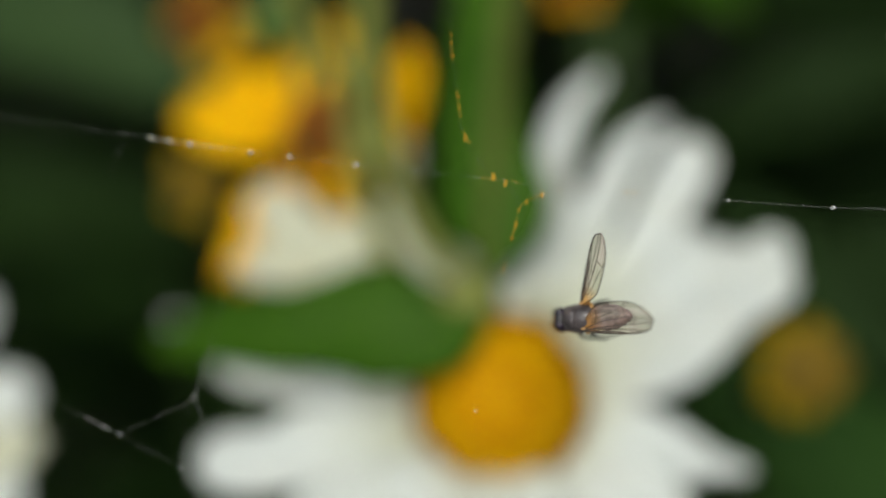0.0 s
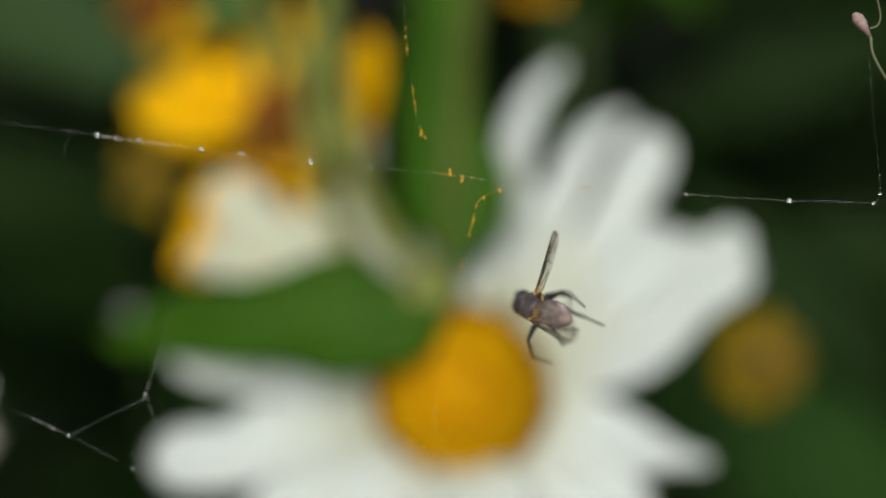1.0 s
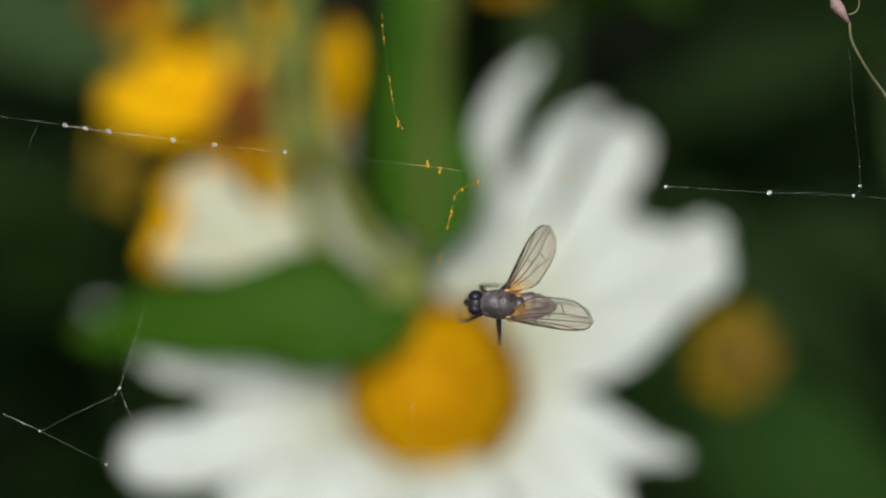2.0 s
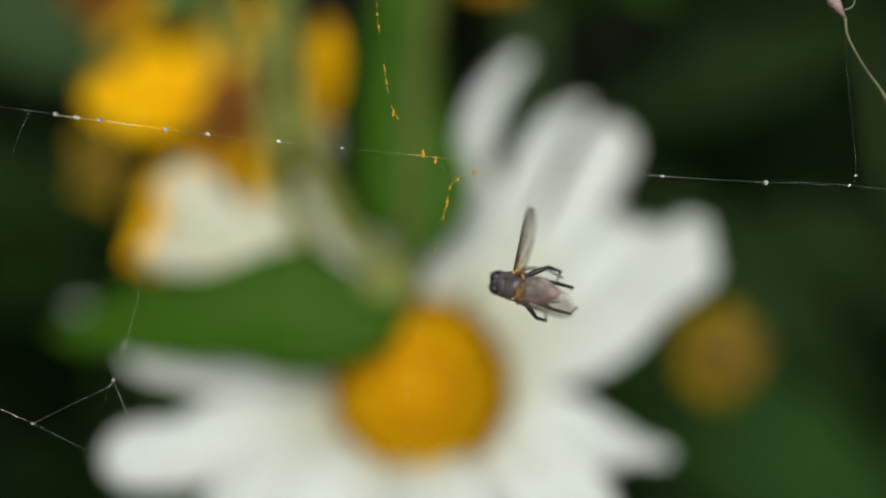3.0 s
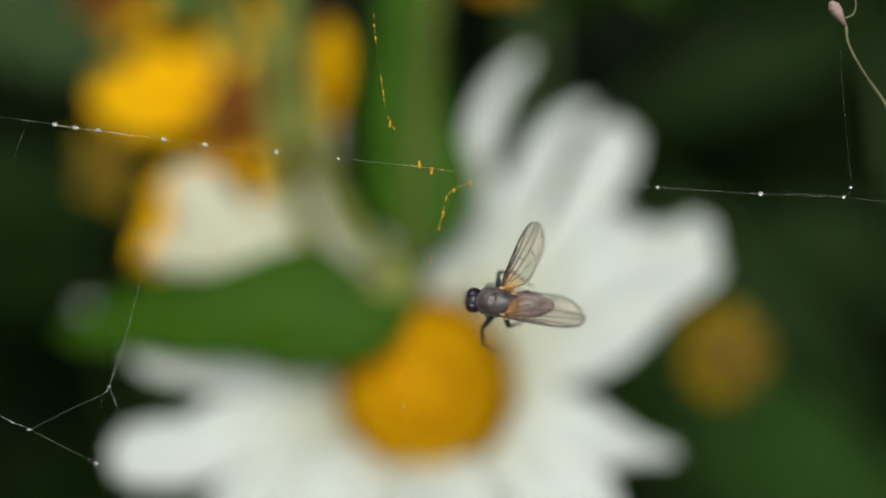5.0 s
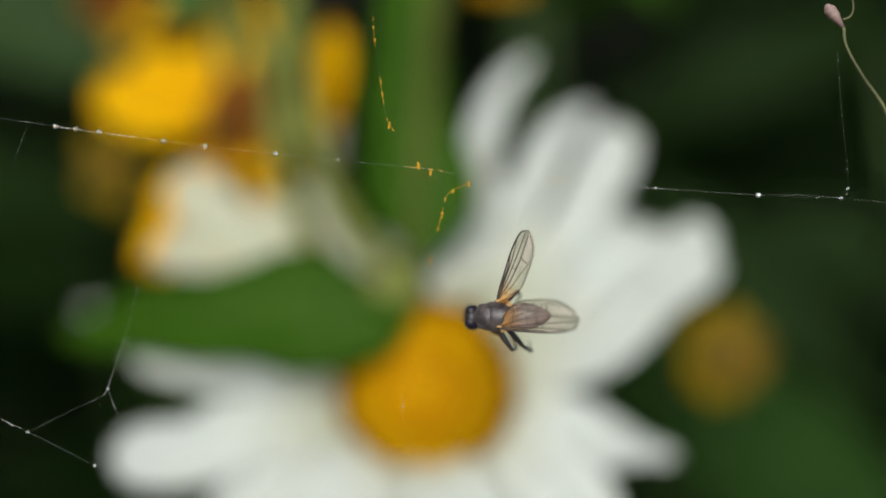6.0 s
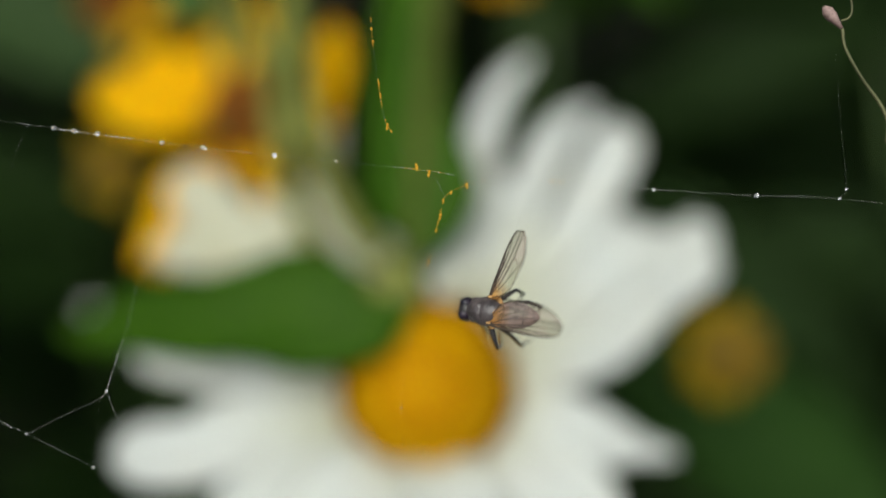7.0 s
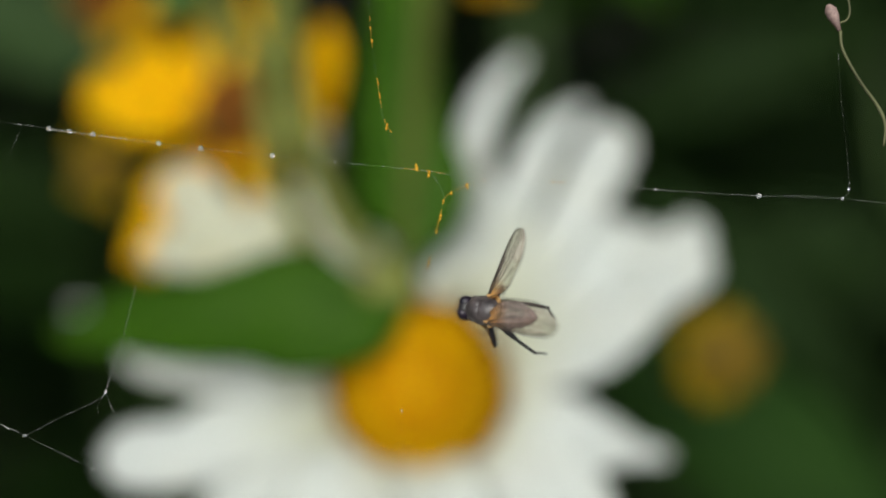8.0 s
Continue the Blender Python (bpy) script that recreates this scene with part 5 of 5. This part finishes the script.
# seconds, degrees by which a wing is raised about the body's length, degrees opened away from the body
WING_ROWS = {
    -1: [(0, 0, 0), (3.7, 0, 0), (3.8, 35, 0), (3.9, 62, 0), (4.0, 0, 0), (8, 0, 0)],
    1: [(0, 0, 0), (0.6, 0, 0), (0.7, 0, 4), (0.9, 0, 0), (2.7, 0, 4), (3.0, 0, 0), (3.2, 0, 6), (3.3, 0, 3), (3.45, 0, 12), (3.6, 0, 0), (3.7, 0, 0), (3.8, 30, 10), (3.9, 40, 20), (4.0, 0, 14), (4.2, 0, 0), (6.0, 0, 0), (6.2, 0, 6), (6.5, 0, 0), (8, 0, 0)],
}
# seconds, degrees of turn of each thigh at the hip
LEG_ROWS = {
    ("front", -1): [(0, -8, 62, -45), (1.5, -8, 62, -45), (3, -8, 62, -45), (3.17, -0, 64, -85), (3.33, 3, 67, -128), (3.5, -1, 70, -177), (3.6, 11, 62, -123), (3.7, 6, 52, -85), (3.8, -6, 45, -51), (3.87, -6, 51, 3), (3.93, 1, 53, 63), (4, 8, 51, 124), (4.07, 12, 57, 76), (4.13, 6, 62, 18), (4.2, -8, 62, -45), (8, -8, 62, -45)],
    ("front", 1): [(0, 8, 62, 45), (0.5, 8, 62, 45), (1, 8, 62, 45), (1.25, 3, 45, 36), (1.5, 3, 27, 30), (2.25, 3, 45, 36), (3, 8, 62, 45), (3.25, 13, 44, 78), (3.5, 6, 27, 103), (3.8, 6, 45, 51), (4, 6, 19, 85), (4.1, 6, -9, 85), (4.2, 7, -37, 84), (4.3, 22, -2, 62), (4.4, 24, 34, 46), (4.5, 3, 69, 12), (4.57, 6, 67, 24), (4.63, 7, 65, 35), (4.7, 8, 62, 45), (5.35, 8, 71, 73), (6, 31, 79, 124), (6.5, 24, 76, 97), (7, 8, 64, 43), (7.25, 7, 66, 37), (7.5, 6, 68, 30), (8, 7, 69, 34)],
    ("middle", -1): [(0, -12, 63, -82), (0.5, -12, 68, -66), (1, -8, 58, -56), (1.5, -10, 54, -102), (3, -5, 39, -140), (3.25, 13, 52, -178), (3.5, 15, 69, 131), (3.6, 22, 56, -173), (3.7, 11, 44, -134), (3.8, -7, 39, -97), (3.9, -8, 27, -136), (4, -1, 17, -173), (4.07, -12, 24, -126), (4.13, -15, 37, -77), (4.2, -2, 46, -19), (4.35, -7, 43, -65), (4.5, -7, 38, -108), (4.7, -6, 40, -60), (5.35, -11, 23, -99), (6, -4, 6, -134), (6.5, -4, -4, -130), (7, -4, 18, -135), (7.5, -4, 17, -136), (8, -7, 35, -80)],
    ("middle", 1): [(0, 6, 67, 29), (0.25, 19, 41, 82), (0.5, 5, 17, 116), (1, 6, -8, 78), (1.5, 6, 15, 83), (3, 5, 22, 123), (3.5, 6, -32, 107), (3.65, 8, 4, 102), (3.8, 7, 39, 97), (3.9, 11, -5, 105), (4, 8, -49, 114), (4.2, 6, -15, 71), (4.35, 2, 13, 88), (4.5, 7, 41, 108), (4.6, 1, 28, 71), (4.7, 4, 15, 38), (5.35, 4, 17, 79), (6, 5, 18, 120), (6.25, 1, 46, 132), (6.5, 12, 74, 156), (6.75, -1, 43, 125), (7, 6, 13, 109), (7.5, 4, 21, 135), (8, 7, 34, 95)],
    ("hind", -1): [(0, -1, 81, -179), (0.25, 21, 80, 148), (0.5, 42, 82, 115), (0.67, 15, 79, 71), (0.83, 6, 75, 43), (1, 5, 70, 24), (1.17, 7, 68, 78), (1.33, 5, 67, 128), (1.5, 1, 67, 177), (2, 1, 59, 177), (2.5, 1, 52, 178), (3, 0, 44, 178), (3.17, 2, 51, 175), (3.33, 4, 58, 170), (3.5, 4, 64, 166), (3.65, 5, 44, -168), (3.8, -4, 26, -148), (4, 1, 26, 172), (4.07, 7, 29, 118), (4.13, 7, 36, 61), (4.2, -0, 40, -1), (4.3, 12, 51, -31), (4.4, 13, 66, -67), (4.5, -20, 75, -137), (4.57, -11, 71, 173), (4.63, 4, 70, 129), (4.7, 18, 73, 84), (5.13, 20, 78, 30), (5.57, -7, 81, -53), (6, -25, 77, -127), (6.25, -13, 36, -125), (6.5, -4, -3, -132), (7, -2, 26, -161), (7.5, 0, 51, 178), (8, -2, 30, -162)],
    ("hind", 1): [(0, -25, 78, -142), (0.17, -10, 75, 176), (0.33, 9, 74, 138), (0.5, 26, 77, 97), (1, 8, 54, 61), (1.25, 9, 48, 117), (1.5, 2, 44, 167), (3, 4, 38, 150), (3.25, 3, 0, 146), (3.5, 4, -37, 142), (3.65, 3, -6, 145), (3.8, 4, 26, 148), (4, 4, 6, 136), (4.1, 7, 12, 92), (4.2, 4, 18, 47), (4.3, -12, 30, 82), (4.4, -19, 48, 120), (4.5, 0, 65, 179), (4.6, 0, 59, 122), (4.7, 9, 55, 73), (6, 6, 35, 126), (6.25, 1, 40, 152), (6.5, -0, 47, -179), (6.75, 13, 55, 146), (7, 15, 67, 103), (7.5, 9, 67, 148), (8, 4, 30, 143)],
}
# seconds, degrees of turn of each shin at the knee
SHIN_ROWS = {
    ("front", -1): [(0, -105, 58, -108), (1.5, -105, 58, -108), (3, -105, 58, -108), (3.17, -80, 47, -71), (3.33, -70, 30, -48), (3.5, -69, 12, -30), (3.6, -52, 25, -27), (3.7, -32, 36, -19), (3.8, -7, 44, -5), (3.87, 55, 32, 17), (3.93, 103, 10, 18), (4, 150, -5, 2), (4.07, -164, -11, -45), (4.13, -127, 15, -83), (4.2, -105, 58, -108), (8, -105, 58, -108)],
    ("front", 1): [(0, 105, 58, 108), (0.5, 105, 58, 108), (1, 105, 58, 108), (1.25, -29, 68, -16), (1.5, -57, 22, -33), (2.25, -29, 68, -16), (3, 105, 58, 108), (3.25, 71, 59, 69), (3.5, 45, 49, 39), (3.8, 7, 44, 5), (4, 20, 36, 13), (4.1, -46, 49, -52), (4.2, -89, 15, -94), (4.3, -105, -16, -77), (4.4, -136, -38, -45), (4.5, 179, -38, 1), (4.57, 130, -23, 54), (4.63, 108, 15, 83), (4.7, 105, 58, 108), (5.35, -21, 62, -3), (6, -52, 14, -18), (6.5, -40, 39, -28), (7, -67, 11, -27), (7.25, -106, -7, -25), (7.5, -147, -20, -11), (8, -131, -20, -21)],
    ("middle", -1): [(0, 43, 33, 27), (0.5, 51, 33, 34), (1, 73, 21, 52), (1.5, 8, 54, 7), (3, 111, 89, 111), (3.25, -36, 49, -20), (3.5, -48, 7, -9), (3.6, -37, 23, -12), (3.7, -24, 40, -12), (3.8, -6, 56, -5), (3.9, -80, 70, -86), (4, -124, 44, -136), (4.07, -122, 65, -130), (4.13, -77, 86, -82), (4.2, 36, 70, 34), (4.35, 27, 63, 25), (4.5, 23, 54, 19), (4.7, -65, 57, -62), (5.35, -124, 80, -121), (6, 151, 61, 155), (6.5, 165, 67, 166), (7, 149, 74, 151), (7.5, 164, 75, 165), (8, 75, 49, 73)],
    ("middle", 1): [(0, -39, 23, -19), (0.25, -64, 55, -58), (0.5, -130, 54, -137), (1, -0, 71, -0), (1.5, -6, 61, -5), (3, -97, 63, -99), (3.5, -87, 10, -88), (3.65, -62, 46, -63), (3.8, 6, 56, 5), (3.9, -62, 60, -66), (4, -96, 34, -103), (4.2, -49, 58, -45), (4.35, -48, 46, -39), (4.5, -49, 33, -33), (4.6, 3, 47, 4), (4.7, 55, 32, 40), (5.35, 74, 69, 66), (6, -170, 65, -170), (6.25, 48, 69, 39), (6.5, 40, 26, 21), (6.75, 26, 75, 14), (7, -138, 56, -145), (7.5, -175, 80, -175), (8, -100, 53, -103)],
    ("hind", -1): [(0, -8, 15, -2), (0.25, -61, 7, -10), (0.5, -111, -4, -9), (0.67, -74, 21, -18), (0.83, -30, 45, -8), (1, 37, 52, 31), (1.17, -51, 45, -27), (1.33, -99, 8, -36), (1.5, -146, -24, -15), (2, -108, -0, -42), (2.5, -80, 34, -52), (3, -31, 67, -30), (3.17, -76, 36, -51), (3.33, -102, 3, -43), (3.5, -134, -23, -21), (3.65, -82, 3, -30), (3.8, -28, 26, -14), (4, 14, 30, 8), (4.07, 19, 44, 15), (4.13, 31, 58, 28), (4.2, 56, 68, 54), (4.3, -22, 59, -7), (4.4, -52, 32, -20), (4.5, -72, 5, -17), (4.57, -68, 6, -17), (4.63, -64, 7, -16), (4.7, -60, 8, -15), (5.13, -49, 12, -14), (5.57, -39, 16, -13), (6, -28, 19, -11), (6.25, -23, 68, -14), (6.5, 158, 64, 161), (7, -32, 80, -32), (7.5, -9, 36, -5), (8, -17, 53, -14)],
    ("hind", 1): [(0, 34, 5, 4), (0.17, 15, 9, 2), (0.33, -3, 13, -2), (0.5, -23, 15, -6), (1, -71, 7, -24), (1.25, -30, 24, -13), (1.5, 18, 29, 9), (3, -17, 60, -15), (3.25, -19, 80, -18), (3.5, 168, 80, 168), (3.65, 30, 62, 24), (3.8, 28, 26, 14), (4, 16, 20, 6), (4.1, -7, 52, -11), (4.2, -75, 66, -75), (4.3, 2, 62, -9), (4.4, 34, 37, 11), (4.5, 52, 9, 13), (4.6, 45, 39, 28), (4.7, 53, 69, 51), (6, -26, 74, -25), (6.25, 5, 58, 3), (6.5, 16, 40, 11), (6.75, -1, 33, 1), (7, -16, 24, -6), (7.5, -3, 24, -1), (8, -2, 46, -1)],
}


def motions():
    walk(FLY, [(t, place(x, y, z, rx, ry, rz)) for t, x, y, z, rx, ry, rz in FLY_ROWS])
    x, y, z = WEB_AT
    walk(WEB, [(t, place(x + dx, y + dy, z, 0, 0, lean)) for t, dx, dy, lean in WEB_ROWS])
    walk(LOWER_WEB, [(t, pose(dx * MM, dy * MM, 0)) for t, dx, dy in LOWER_ROWS])
    walk(HANG, [(t, place(x + dx, y + dy, z, 0, 0, lean)) for t, dx, dy, lean in WEB_ROWS])
    for side, wing in WINGS.items():
        x4, y4, z4 = wing.location
        walk(wing, [(t, pose(x4, y4, z4, lift * side, 0, -spread * side)) for t, lift, spread in WING_ROWS[side]])
    for key, (leg, shin) in LEGS.items():
        x3, y3, z3 = leg.location
        walk(leg, [(t, pose(x3, y3, z3, a, b, c)) for t, a, b, c in LEG_ROWS[key]])
        walk(shin, [(t, pose(FEMUR * MM, 0, 0, a, b, c)) for t, a, b, c in SHIN_ROWS[key]])
    x2, y2, z2 = SEED_AT
    walk(SEED_HUSK, [(t, Matrix.Translation(SEED_HUSK.location) @ pose(0, 0, 0, 0, 0, lean)) for t, lean in HUSK_ROWS])
    walk(SEED, [(t, place(x2 + dx, y2 + dy, z2)) for t, dx, dy in SEED_ROWS])


motions()
